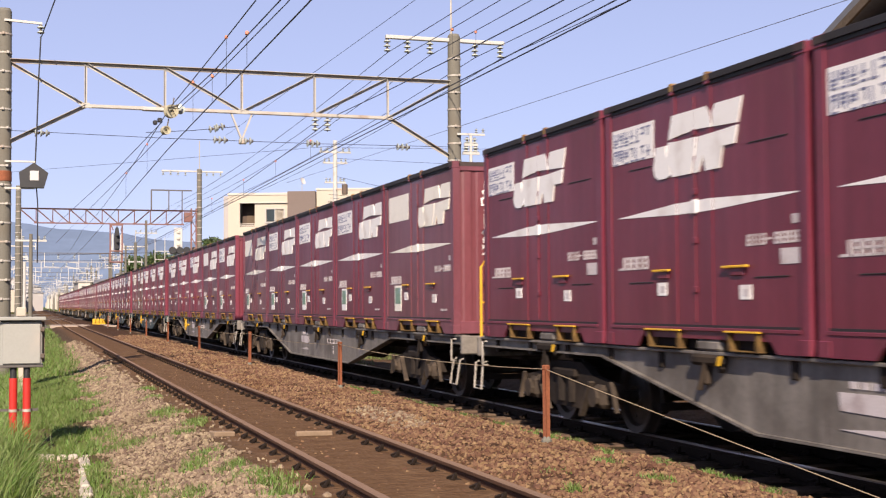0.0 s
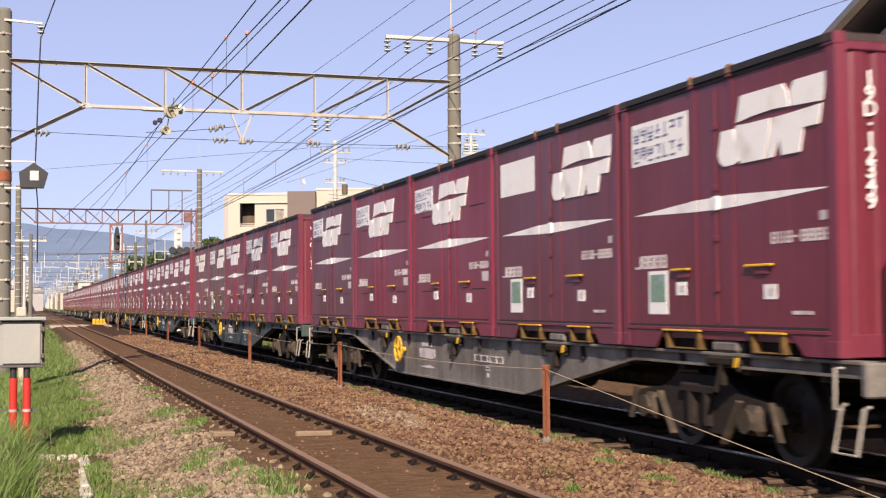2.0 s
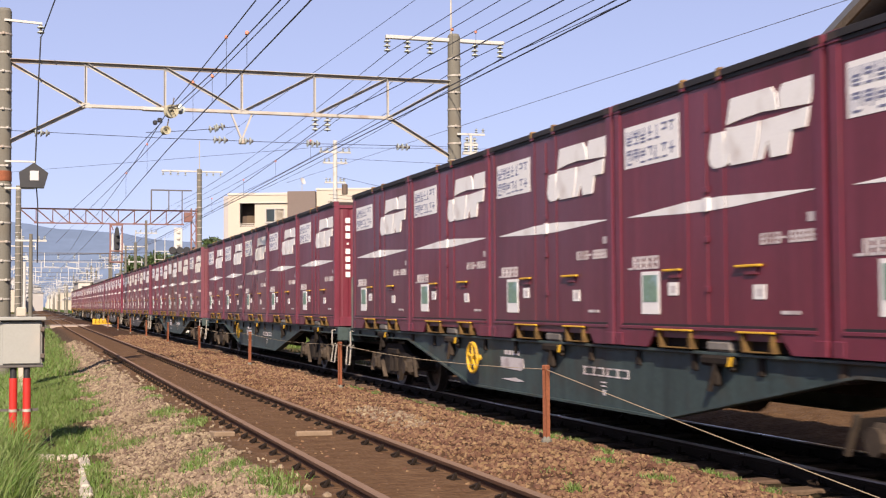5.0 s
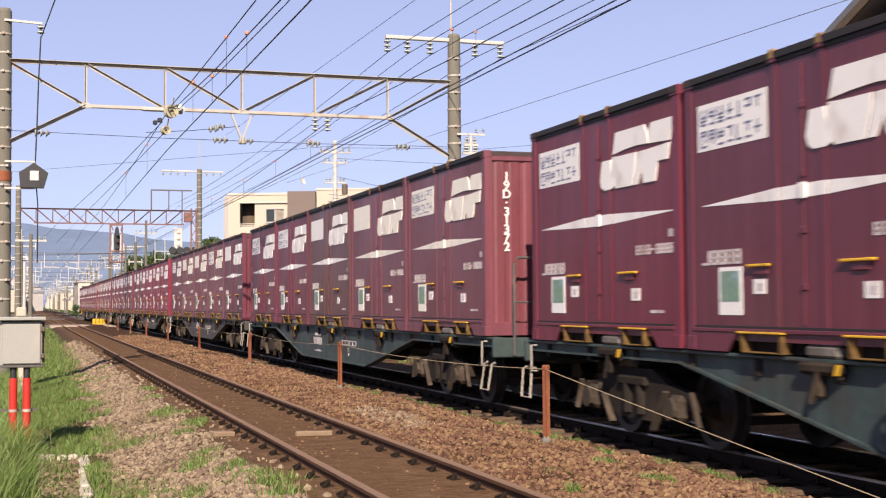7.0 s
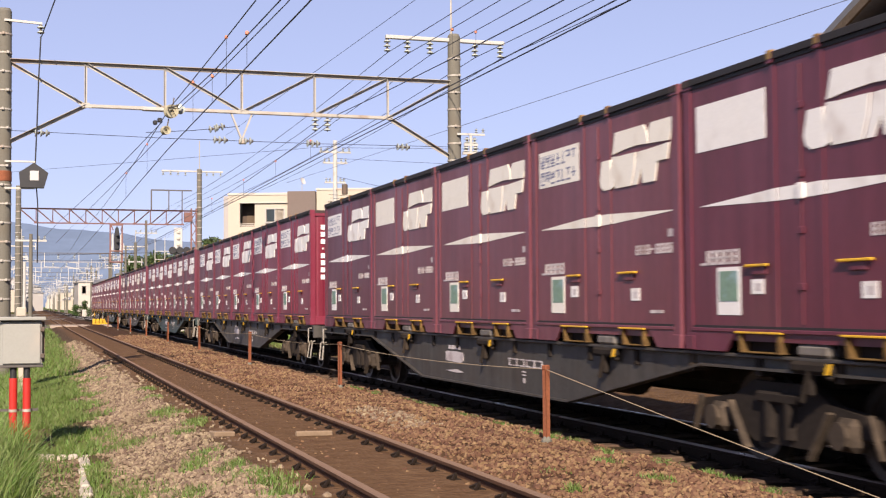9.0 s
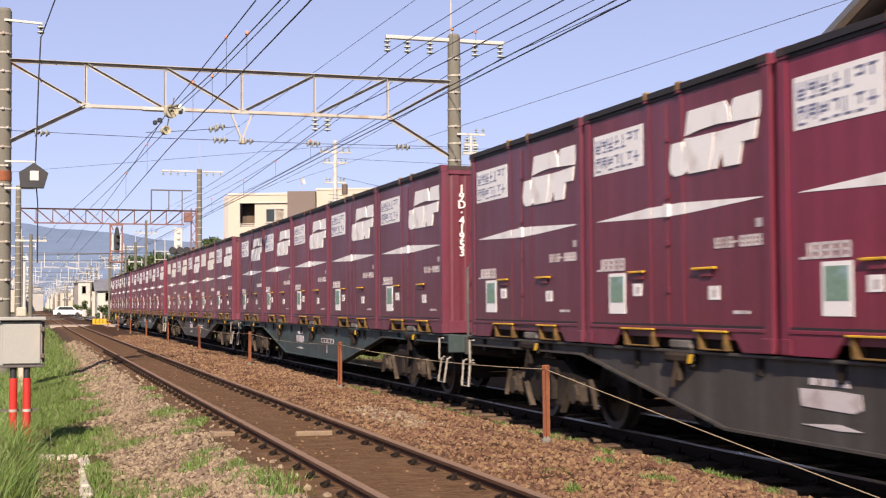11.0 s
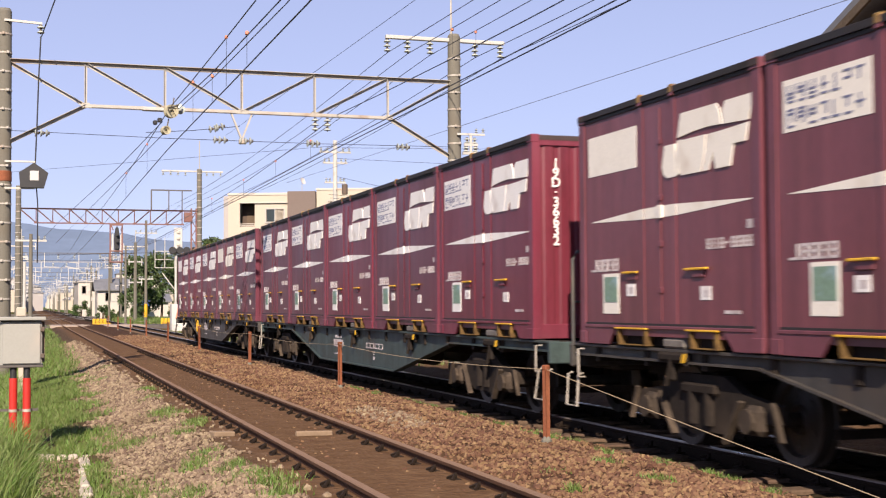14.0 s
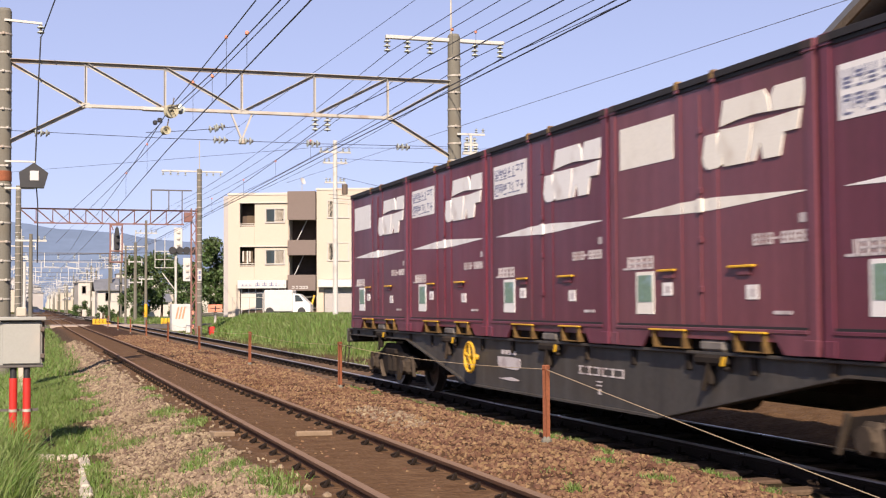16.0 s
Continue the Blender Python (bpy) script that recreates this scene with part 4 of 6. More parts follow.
def truss(parent, y, z0, z1, x0, x1, knots, mats):
    """A truss beam across the tracks: chords, uprights and diagonals, each a part."""
    low = mats[1]
    g = Geo()
    g.box((x0, y - 0.10, z1 + 0.025), (x1, y + 0.05, z1 + 0.04), 0.004)
    g.box((x0, y - 0.015, z1 - 0.05), (x1, y, z1 + 0.025), 0.003)
    part("top_chord", g, low, parent, "weathered angle-steel top chord")
    g = Geo()
    g.box((knots[0], y - 0.05, z0 - 0.035), (knots[-1], y + 0.05, z0 - 0.02), 0.003)
    g.box((knots[0], y - 0.05, z0 - 0.03), (knots[-1], y - 0.035, z0 + 0.04), 0.003)
    part("bottom_chord", g, low, parent)
    for x in knots:
        part("upright", angle((x, y, z0 - 0.03), (x, y, z1), 0.06), low, parent)
        part("gusset", Geo().plate([(x - 0.13, z0 - 0.04), (x + 0.13, z0 - 0.04), (x + 0.08, z0 + 0.07), (x - 0.08, z0 + 0.07)], 1, y - 0.06, 0.012), low, parent)
    mid = len(knots) // 2
    for i, (a, b) in enumerate(zip(knots, knots[1:])):
        p, q = ((a, y, z1), (b, y, z0)) if i < mid else ((a, y, z0), (b, y, z1))
        part("diagonal", angle(p, q, 0.07), low, parent)
    part("diagonal", angle((x0, y, z1), (knots[0], y, z0), 0.07), low, parent)


def concrete_pole(parent, x, y, top, base=-0.6, r0=0.185, r1=0.155):
    part("pole", Geo().turn([(r0, base), (r1, top - 0.06), (r1 - 0.03, top)], 24, (x, y, 0)), M_CONCRETE, parent, "weathered spun-concrete pole", smooth=False)
    z, k = 1.6, 0
    while z < top - 0.2:
        r = r0 + (r1 - r0) * (z - base) / (top - base)
        g = Geo()
        g.turn([(r + 0.002, -0.02), (r + 0.012, -0.018), (r + 0.012, 0.018), (r + 0.002, 0.02)], 20, (x, y, z))
        g.box((x - 0.05 + 0.1 * (k % 2), y - r - 0.05, z - 0.03), (x + 0.01 + 0.1 * (k % 2), y - r + 0.01, z + 0.03), 0.01)
        part("step_band", g, M_GALV, parent)
        z, k = z + 0.42, k + 1


P1 = thing("overhead_line_portal", "galvanised steel truss portal on two concrete poles over both tracks", "overhead portal", group="portals over the tracks")
concrete_pole(P1, -0.53, 30, 8.06)
concrete_pole(P1, 10.0, 30, 8.10)
truss(P1, 30, 5.95, 6.9, -0.5, 9.9, [1.22, 2.98, 4.75, 6.49, 8.30], (M_GALV_TOP, M_GALV))
part("diagonal", angle((8.30, 30, 5.95), (10.0, 30, 6.9), 0.07), M_GALV, P1)
part("brace", angle((1.22, 30, 5.95), (-0.49, 30, 5.04), 0.085), M_GALV, P1)
part("brace", angle((8.30, 30, 5.95), (10.0, 30, 4.98), 0.085), M_GALV, P1)
part("crossarm", Geo().box((8.25, 29.94, 7.90), (11.32, 30.06, 7.99), 0.01), M_GREYSTEEL, P1, "pale steel crossarm")
part("lightning_rod", Geo().rod((9.93, 30, 8.0), (9.93, 30, 9.9), 0.028, 8, 0.015), M_GALV, P1)
for x in (8.29, 8.80, 9.38, 10.55, 11.22):
    insulator(P1, (x, 30, 7.90), scale=1.0)
for x in (6.50, 6.80):
    insulator(P1, (x, 30, 5.90), scale=1.0)
part("hanger", Geo().bar((4.50, 30, 5.93), (4.75, 30, 5.30), 0.04, 0.05), M_GALV, P1)
part("hanger", Geo().bar((4.99, 30, 5.93), (4.75, 30, 5.30), 0.04, 0.05), M_GALV, P1)
part("clamp", Geo().box((4.68, 29.95, 5.20), (4.82, 30.05, 5.32), 0.02), M_GALV, P1)
part("side_arm", Geo().bar((10.0, 29.8, 5.60), (10.72, 29.8, 5.60), 0.05, 0.05), M_GREYSTEEL, P1)
for x in (10.5, 10.68):
    insulator(P1, (x, 29.8, 5.75), scale=0.5, discs=2)
part("side_arm", Geo().bar((-0.53, 29.85, 7.78), (0.27, 29.85, 7.74), 0.05, 0.06), M_GREYSTEEL, P1)
insulator(P1, (0.24, 29.85, 7.72), scale=1.0, discs=2)
part("suspension_bar", Geo().box((2.48, 29.90, 5.90), (3.36, 30.10, 5.97), 0.01), M_GREYSTEEL, P1)
# large tensioning pulley and the smaller wheel below it
for x, z, r in ((3.10, 5.88, 0.155), (2.98, 5.44, 0.10)):
    g = Geo()
    g.turn([(r * q, h) for q, h in ((0.25, -0.05), (0.30, 0.03), (0.60, 0.02), (0.70, 0.06), (1.0, 0.07), (1.0, 0.04), (0.90, 0.0), (1.0, -0.04), (1.0, -0.07), (0.70, -0.06), (0.60, -0.02), (0.30, -0.03))], 22)
    part("pulley", g, M_PULLEY, P1, "weathered cream tensioning pulley", at=pose(x, 29.82, z, 90, 0, 20))
    part("pulley_strap", Geo().bar((x + 0.02, 29.84, z), (x + 0.08, 29.95, z + r + 0.18), 0.03, 0.02), M_GALV_TOP, P1)
insulator(P1, (3.22, 29.85, 6.02), (70, 0, -40), scale=1.2, discs=2)
for x in (0.45, 4.42, 5.02, 6.62, 8.85):
    insulator(P1, (x, 30, 5.31 - 0.006 * x), (0, 90, 0), scale=1.05, discs=3)
for x, z in ((4.20, 5.56), (4.36, 5.61)):
    insulator(P1, (x, 30, z), (0, 80, 0), scale=1.05, discs=2)
for x, y, z in ((2.75, 29.9, 5.62), (2.85, 29.9, 5.68)):
    part("bird_guard", Geo().box((x - 0.05, y - 0.05, z - 0.05), (x + 0.05, y + 0.05, z + 0.05), 0.02), M_BLACK, P1)

part("warning_band", Geo().turn([(0.172, 4.20), (0.180, 4.21), (0.180, 4.42), (0.172, 4.43)], 24, (-0.53, 30, 0)), M_RUSTPOST, P1, "faded orange band")
# lamp housing hung beside the pole
lan = thing("crossing_warning_lamp", "black five-sided lamp housing with white square lens on a bracket", "signal lamp")
part("housing", Geo().plate([(-0.17, 4.05), (0.45 - 0.12, 4.05), (0.42, 4.38), (0.12, 4.60), (-0.20, 4.38)], 1, 29.65, 0.22), M_BLACK, lan)
part("lens", Geo().box((0.03, 29.63, 4.20), (0.22, 29.66, 4.42), 0.01), M_SIGNAL_WHITE, lan, "white square lens")
part("bracket", Geo().bar((-0.5, 29.76, 4.63), (0.14, 29.76, 4.63), 0.04, 0.04), M_GREYSTEEL, lan)
part("bracket", Geo().bar((-0.5, 29.76, 4.04), (0.14, 29.76, 4.04), 0.04, 0.04), M_GREYSTEEL, lan)


def loose_wire(name, pts, r, label, mat=None):
    part_ob = Geo().pipe(pts, r, 5)
    return tagged(part(name, part_ob, mat or M_WIRE), label, "wire", "overhead wires")


# wires: (x, height at the portals, sag, radius); portals stand every fifty metres
PORTALS = [-20, 30, 80, 130, 180, 230, 280]


def wire(name, x, z, sag, r, label, far=280):
    w = thing(name, label, "wire", group="overhead wires")
    for a, b in zip(PORTALS, PORTALS[1:]):
        if b > far:
            break
        g, pts = Geo(), []
        for i in range(13):
            t = i / 12
            pts.append((x, a + (b - a) * t, z - 4 * sag * t * (1 - t)))
        g.pipe(pts, r, 5)
        part("span", g, M_WIRE, w)
    return w


wire("catenary_wire", 3.10, 6.00, 0.25, 0.010, "dark catenary wire above the near track")
loose_wire("contact_wire", [(3.4, -20, 5.0), (3.05, 30, 5.03), (3.25, 80, 5.05), (2.95, 130, 5.05), (3.25, 180, 5.05), (2.95, 280, 5.05)], 0.011, "dark copper contact wire above the near track")
wire("catenary_wire", 7.03, 5.98, 0.45, 0.010, "dark catenary wire above the freight track")
wire("contact_wire", 7.03, 5.18, 0.03, 0.011, "dark copper contact wire above the freight track")
wire("contact_wire", 7.12, 5.32, 0.03, 0.010, "second dark copper wire above the freight track")
for x in (8.29, 8.80, 9.38, 10.55, 11.22):
    wire("feeder_wire", x, 7.55, 0.35, 0.009, "dark feeder wire on porcelain insulators")
loose_wire("feeder_cable", [(0.26, 29.85, 7.46), (0.47, 26, 7.41), (1.77, 0, 7.1)], 0.014, "thick dark feeder cable beside the track")
loose_wire("span_wire", [(12.0, -20, 5.0), (12.0, 16.8, 6.08), (12.0, 34.2, 6.59), (12.0, 62, 7.4)], 0.006, "thin grey wire beyond the tracks", M_GALV_TOP)


loose_wire("tension_wire", [(3.10, -5, 5.05), (3.1, 16.4, 5.39), (3.1, 22.9, 5.57), (3.08, 28.5, 5.80), (3.02, 29.7, 5.95)], 0.010, "dark tension wire leading up to the insulators")
loose_wire("tension_wire", [(3.16, -5, 5.0), (3.16, 16.4, 5.33), (3.16, 22.9, 5.52), (3.14, 28.5, 5.76), (3.02, 29.7, 5.92)], 0.008, "second dark tension wire beside the first")
loose_wire("tension_wire", [(2.95, 30.2, 5.7), (2.4, 38, 5.35), (1.3, 60, 5.2), (0.6, 80, 5.2)], 0.009, "dark tension wire slanting to the far pole")
loose_wire("tension_wire", [(3.0, 30.2, 5.45), (2.6, 40, 5.25), (2.0, 60, 5.15), (1.6, 80, 5.2)], 0.009, "dark tension wire slanting along the near track")
loose_wire("drop_cable", [(0.24, 29.85, 7.45), (0.2, 29.85, 6.5), (0.17, 29.82, 5.4), (0.14, 29.8, 4.6)], 0.017, "thick black cable hanging down to the lamp")
loose_wire("drop_cable", [(0.17, 29.8, 4.05), (0.2, 29.85, 3.7), (0.2, 29.9, 2.4)], 0.015, "thick black cable hanging below the lamp")
loose_wire("cross_span_wire", [(-0.4, 30, 5.34), (3, 30, 5.28), (6.5, 30, 5.27), (9.9, 30, 5.3)], 0.007, "thin grey cross wire below the portal beam")
loose_wire("cross_span_wire", [(2.55, 30, 5.40), (3.6, 30, 5.48), (4.7, 30, 5.62)], 0.008, "short registration wire with insulators")
loose_wire("span_wire", [(6.2, 0, 5.6), (6.61, 22, 6.91), (8.76, 60, 9.36)], 0.006, "thin grey wire crossing above the portal")
for z in (4.9, 5.1, 5.25):
    loose_wire("cross_span_wire", [(9.9, 33 + 2 * z, z), (14, 36 + 2 * z, z + 0.05), (30, 44, z + 0.5)], 0.007, "thin wire running off behind the train")


def droppers(x, ys, ztop, zlow):
    for y in ys:
        d = thing("dropper", "thin dropper wire with an orange clip", "wire clip", group="droppers")
        part("rod", Geo().rod((x, y, zlow), (x, y, ztop), 0.004, 5), M_WIRE, d)
        part("clip", Geo().box((x - 0.025, y - 0.035, ztop - 0.02), (x + 0.025, y + 0.035, ztop + 0.035), 0.01), M_ORANGE, d, "orange clip")


droppers(3.10, (21.2, 25.7, 36, 44), 5.86, 5.05)
droppers(3.10, (19.1, 22.9), 5.50, 5.03)
droppers(7.03, (33, 38, 44, 52), 5.72, 5.18)
droppers(8.80, (26.5,), 7.42, 6.9)
droppers(9.38, (26.6,), 7.42, 6.9)

# ---- the second portal, painted in red oxide, with its signal gear ----
P2 = thing("overhead_line_portal", "red oxide painted truss portal with a lattice column and concrete pole", "overhead portal", group="portals over the tracks")
concrete_pole(P2, 10.05, 80, 9.85)
concrete_pole(P2, -0.55, 80, 8.6)
truss(P2, 80, 6.40, 7.25, -0.5, 9.9, [-0.5 + 0.95 * (i + 1) for i in range(10)], (M_REDSTEEL, M_REDSTEEL))
for x in (9.55, 9.85):
    part("column_leg", Geo().bar((x, 79.9, -0.5), (x, 79.9, 7.4), 0.09, 0.09), M_REDSTEEL, P2)
for i in range(14):
    z = -0.2 + i * 0.53
    a, b = (9.55, 9.85) if i % 2 else (9.85, 9.55)
    part("lacing", Geo().bar((a, 79.88, z), (b, 79.88, z + 0.53), 0.05, 0.02), M_REDSTEEL, P2)
part("signal_frame", Geo().bar((7.15, 80, 7.3), (7.15, 80, 8.5), 0.08, 0.08).bar((7.15, 80, 8.5), (9.6, 80, 8.5), 0.08, 0.08).bar((8.2, 80, 7.3), (8.2, 80, 8.5), 0.06, 0.06).bar((9.0, 80, 7.3), (9.0, 80, 8.5), 0.06, 0.06), M_GALV_TOP, P2)
part("crossarm", Geo().box((7.75, 79.94, 9.65), (11.5, 80.06, 9.75), 0.01), M_GREYSTEEL, P2)
part("lightning_rod", Geo().rod((10.05, 80, 9.8), (10.05, 80, 11.6), 0.03, 6), M_GALV, P2)
for x in (7.85, 8.3, 8.75, 9.2, 10.5, 10.9, 11.35):
    insulator(P2, (x, 80, 9.65), discs=2)
part("junction_box", Geo().box((9.1, 79.7, 6.55), (9.6, 80.0, 7.15), 0.02), M_REDSTEEL, P2, "orange-red junction box")
cage = thing("hanging_signal_cage", "red and white steel signal cage hung under the portal", "signal cage")
for x in (4.72, 5.42):
    part("cage_post", Geo().bar((x, 79.9, 4.1), (x, 79.9, 6.38), 0.09, 0.09), M_REDSTEEL, cage)
part("cage_floor", Geo().box((4.68, 79.6, 4.04), (5.46, 80.2, 4.12), 0.01), M_REDSTEEL, cage)
part("cage_rail", Geo().box((4.72, 79.6, 4.70), (5.42, 79.66, 4.78), 0.01), M_REDSTEEL, cage)
part("signal_board", Geo().plate([(4.98, 4.66), (5.26, 4.66), (5.30, 5.5), (5.22, 6.1), (5.12, 6.28), (5.02, 6.1), (4.94, 5.5)], 1, 79.95, 0.10), M_BLACK, cage, "narrow black signal backboard")
for x in (4.86, 5.36):
    part("side_plate", Geo().plate([(x - 0.05, 4.75), (x + 0.05, 4.75), (x + 0.05, 5.9), (x - 0.05, 5.7)], 1, 79.93, 0.03), M_SIGNAL_WHITE, cage)
for z in (4.95, 5.35, 5.75):
    part("signal_hood", Geo().rod((5.12, 79.70, z), (5.12, 79.95, z), 0.09, 10), M_BLACK, cage)
part("cage_roof", Geo().plate([(4.70, 6.36), (5.50, 6.36), (5.36, 6.0), (5.30, 6.0), (5.40, 6.28), (4.82, 6.28), (4.92, 6.0), (4.86, 6.0)], 1, 79.80, 0.05), M_REDSTEEL, cage)

# thin cross wires near the crossing
loose_wire("cross_span_wire", [(-1.0, 100, 5.22), (3.5, 100, 5.30), (9.8, 100, 5.5)], 0.022, "dark cross wire near the level crossing")
loose_wire("cross_span_wire", [(-1.2, 100.5, 4.85), (3.0, 100.5, 4.84), (6.5, 100.5, 4.88)], 0.018, "second dark cross wire near the level crossing")


def plain_portal(y, h, lean, label):
    p = thing("overhead_line_portal", label, "overhead portal", group="portals over the tracks")
    for px in (-0.6 - lean, 10.1 + lean):
        part("pole", Geo().rod((px, y, -0.6), (px, y, h), 0.18, 8, 0.15), M_CONCRETE, p)
    rp = random.Random(int(y))
    part("beam", Geo().box((-0.6 - lean, y - 0.04, 6.56), (10.1 + lean, y + 0.04, 6.63)), M_GALV_TOP if int(y) % 4 else M_GALV, p)
    for x in (rp.uniform(0.8, 2.2), rp.uniform(4.4, 5.6), rp.uniform(7.6, 9.0)):
        lo = rp.uniform(4.5, 5.4)
        part("drop_bracket", Geo().bar((x, y, 6.6), (x, y, lo), 0.07, 0.07).bar((x, y, lo + 0.05), (x + rp.choice((-1.3, 1.3)), y, lo + rp.uniform(0, 0.3)), 0.06, 0.06).bar((x, y, lo + 0.6), (x + rp.choice((-0.9, 0.9)), y, lo + 0.7), 0.06, 0.06), M_FARSTEEL, p)
    for x in (-0.6 - lean, 10.1 + lean):
        for dz, wd in ((rp.uniform(0.3, 0.8), rp.uniform(0.7, 1.4)), (rp.uniform(1.2, 2.0), rp.uniform(0.5, 1.0)), (rp.uniform(3.2, 4.4), rp.uniform(0.4, 0.9))):
            part("crossarm", Geo().box((x - wd, y - 0.05, h - dz), (x + wd, y + 0.05, h - dz + 0.11)), M_FARSTEEL, p)
            for dx in (-wd + 0.08, wd - 0.08):
                part("arm_post", Geo().bar((x + dx, y, h - dz - 0.3), (x + dx, y, h - dz + 0.35), 0.08, 0.08), M_FARSTEEL, p)
        part("top_rod", Geo().rod((x, y, h - 0.1), (x, y, h + 1.2), 0.045, 6), M_FARSTEEL, p)
    for x in (NEAR_X - 0.3, NEAR_X + 1.2, TRAIN_X - 0.3, TRAIN_X + 1.2):
        insulator(p, (x, y, 6.5), scale=1.4)
    return p


for i, y in enumerate((130, 156, 180, 206, 230, 255, 280, 305, 330, 355, 380, 410, 440, 470, 500, 530, 560, 600, 640)):
    plain_portal(y, 6.9 + 0.7 * (i % 3) + (0.8 if i % 4 == 0 else 0), 0.35 * (i % 3), "pale galvanised overhead line portal far down the line")


def single_pole(x, y, h, label, arms=(), r=0.15, mat=None, band=False):
    p = thing("line_pole", label, "utility pole", group="poles along the line")
    part("shaft", Geo().rod((x, y, -0.7), (x, y, h), r, 12, r * 0.75), mat or M_CONCRETE, p)
    for z, w in arms:
        part("crossarm", Geo().box((x - w, y - 0.05, z), (x + w, y + 0.05, z + 0.09)), M_GREYSTEEL, p)
        for dx in (-w + 0.1, -w / 2, w / 2, w - 0.1):
            insulator(p, (x + dx, y, z + 0.3), discs=2)
    if band:
        part("warning_band", Geo().rod((x, y, 0.5), (x, y, 1.6), r * 1.05, 12), M_YELLOW, p, "yellow warning sleeve")
    return p


single_pole(0.15, 72, 5.3, "weathered concrete pole with white tags", ((4.9, 0.8),), 0.12)
single_pole(-0.15, 66, 3.6, "short grey pole beside the track", (), 0.09, M_GREYSTEEL)
single_pole(9.3, 108.7, 8.5, "brown wooden pole with a yellow sleeve beside the crossing", ((7.4, 0.9), (3.6, 0.6)), 0.13, M_CONCRETE, True)
single_pole(8.6, 122, 7.0, "slim grey pole beyond the crossing", ((6.6, 0.7),), 0.12)
single_pole(8.9, 152, 7.5, "slim grey pole far down the line", ((6.9, 0.9),), 0.13)
single_pole(16.3, 70, 10.6, "tall pale utility pole with transformer and crossarms", ((9.9, 0.9), (9.3, 0.7), (8.2, 0.6)), 0.16, M_GREYSTEEL)
tr = thing("pole_transformer", "grey drum transformer strapped to a utility pole", "transformer")
part("drum", Geo().turn([(0.15, -0.28), (0.17, -0.25), (0.17, 0.25), (0.13, 0.3)], 14, (16.8, 69.8, 7.85)), M_GALV_TOP, tr)
part("strap", Geo().bar((16.3, 69.85, 7.85), (16.66, 69.8, 7.85), 0.08, 0.06), M_GALV, tr)
single_pole(14.6, 42, 7.3, "slender lattice-like pole behind the train", ((6.6, 0.3), (6.9, 0.25)), 0.07, M_GREYSTEEL)
for a, b in (((16.3, 70, 10.2), (30, 60, 10.0)), ((16.3, 70, 9.6), (34, 62, 9.0)), ((16.3, 70, 8.6), (30, 66, 6.0)), ((16.3, 70, 10.3), (-20, 110, 11.0))):
    loose_wire("service_wire", [a, tuple((p + q) / 2 - (0.35 if i == 2 else 0) for i, (p, q) in enumerate(zip(a, b))), b], 0.010, "thin service wire from the utility pole")

# ---- trackside things ----
cab = thing("trackside_cabinet", "beige-grey steel equipment cabinet on two red pipes beside the track", "equipment cabinet")
part("body", Geo().box((-0.33, 17.30, 0.68), (0.185, 17.62, 1.24), 0.012), M_BOX, cab)
part("door", Geo().box((-0.30, 17.275, 0.70), (0.165, 17.30, 1.21), 0.012), M_BOX, cab)
part("lid", Geo().box((-0.40, 17.22, 1.255), (0.23, 17.68, 1.30), 0.008), M_BOX, cab, "overhanging flat lid")
part("seal", Geo().box((-0.32, 17.31, 1.235), (0.175, 17.60, 1.256)), M_BLACK, cab)
for z in (0.80, 1.14):
    part("hinge", Geo().box((0.165, 17.26, z - 0.03), (0.215, 17.32, z + 0.03), 0.008), M_GALV_TOP, cab)
part("side_rail", Geo().bar((0.20, 17.40, 0.72), (0.20, 17.40, 1.24), 0.03, 0.05), M_GALV_TOP, cab)
part("side_rail", Geo().bar((-0.37, 17.40, 0.72), (-0.37, 17.40, 1.24), 0.03, 0.05), M_GALV_TOP, cab)
part("base_frame", Geo().box((-0.35, 17.28, 0.655), (0.20, 17.64, 0.685), 0.006), M_GALV_TOP, cab)
for x in (-0.165, 0.0):
    part("conduit", Geo().rod((x, 17.36, 0.50), (x, 17.36, 0.68), 0.042, 14), M_BLACK, cab, "black conduit collar")
    part("pipe", Geo().rod((x, 17.36, -0.60), (x, 17.36, 0.52), 0.050, 16), M_REDPIPE, cab, "glossy red plastic pipe")
    part("pipe_joint", Geo().rod((x, 17.36, -0.22 - 0.2 * x), (x, 17.36, -0.14 - 0.2 * x), 0.055, 16), M_REDPIPE, cab)
    part("clamp", Geo().rod((x, 17.36, 0.09), (x, 17.36, 0.125), 0.054, 16), M_GALV, cab, "metal pipe clamp")
part("clamp_bar", Geo().bar((-0.42, 17.42, 0.11), (0.14, 17.42, 0.11), 0.03, 0.03), M_GALV_TOP, cab)
post = thing("marker_post", "small cream post with pale cap behind the cabinet", "marker post")
part("cap", Geo().box((-0.22, 28.5, 1.22), (-0.02, 28.7, 1.42), 0.02), M_CREAMWALL, post)
part("shaft", Geo().box((-0.17, 28.54, -0.6), (-0.07, 28.66, 1.23), 0.01), M_CREAMWALL, post)

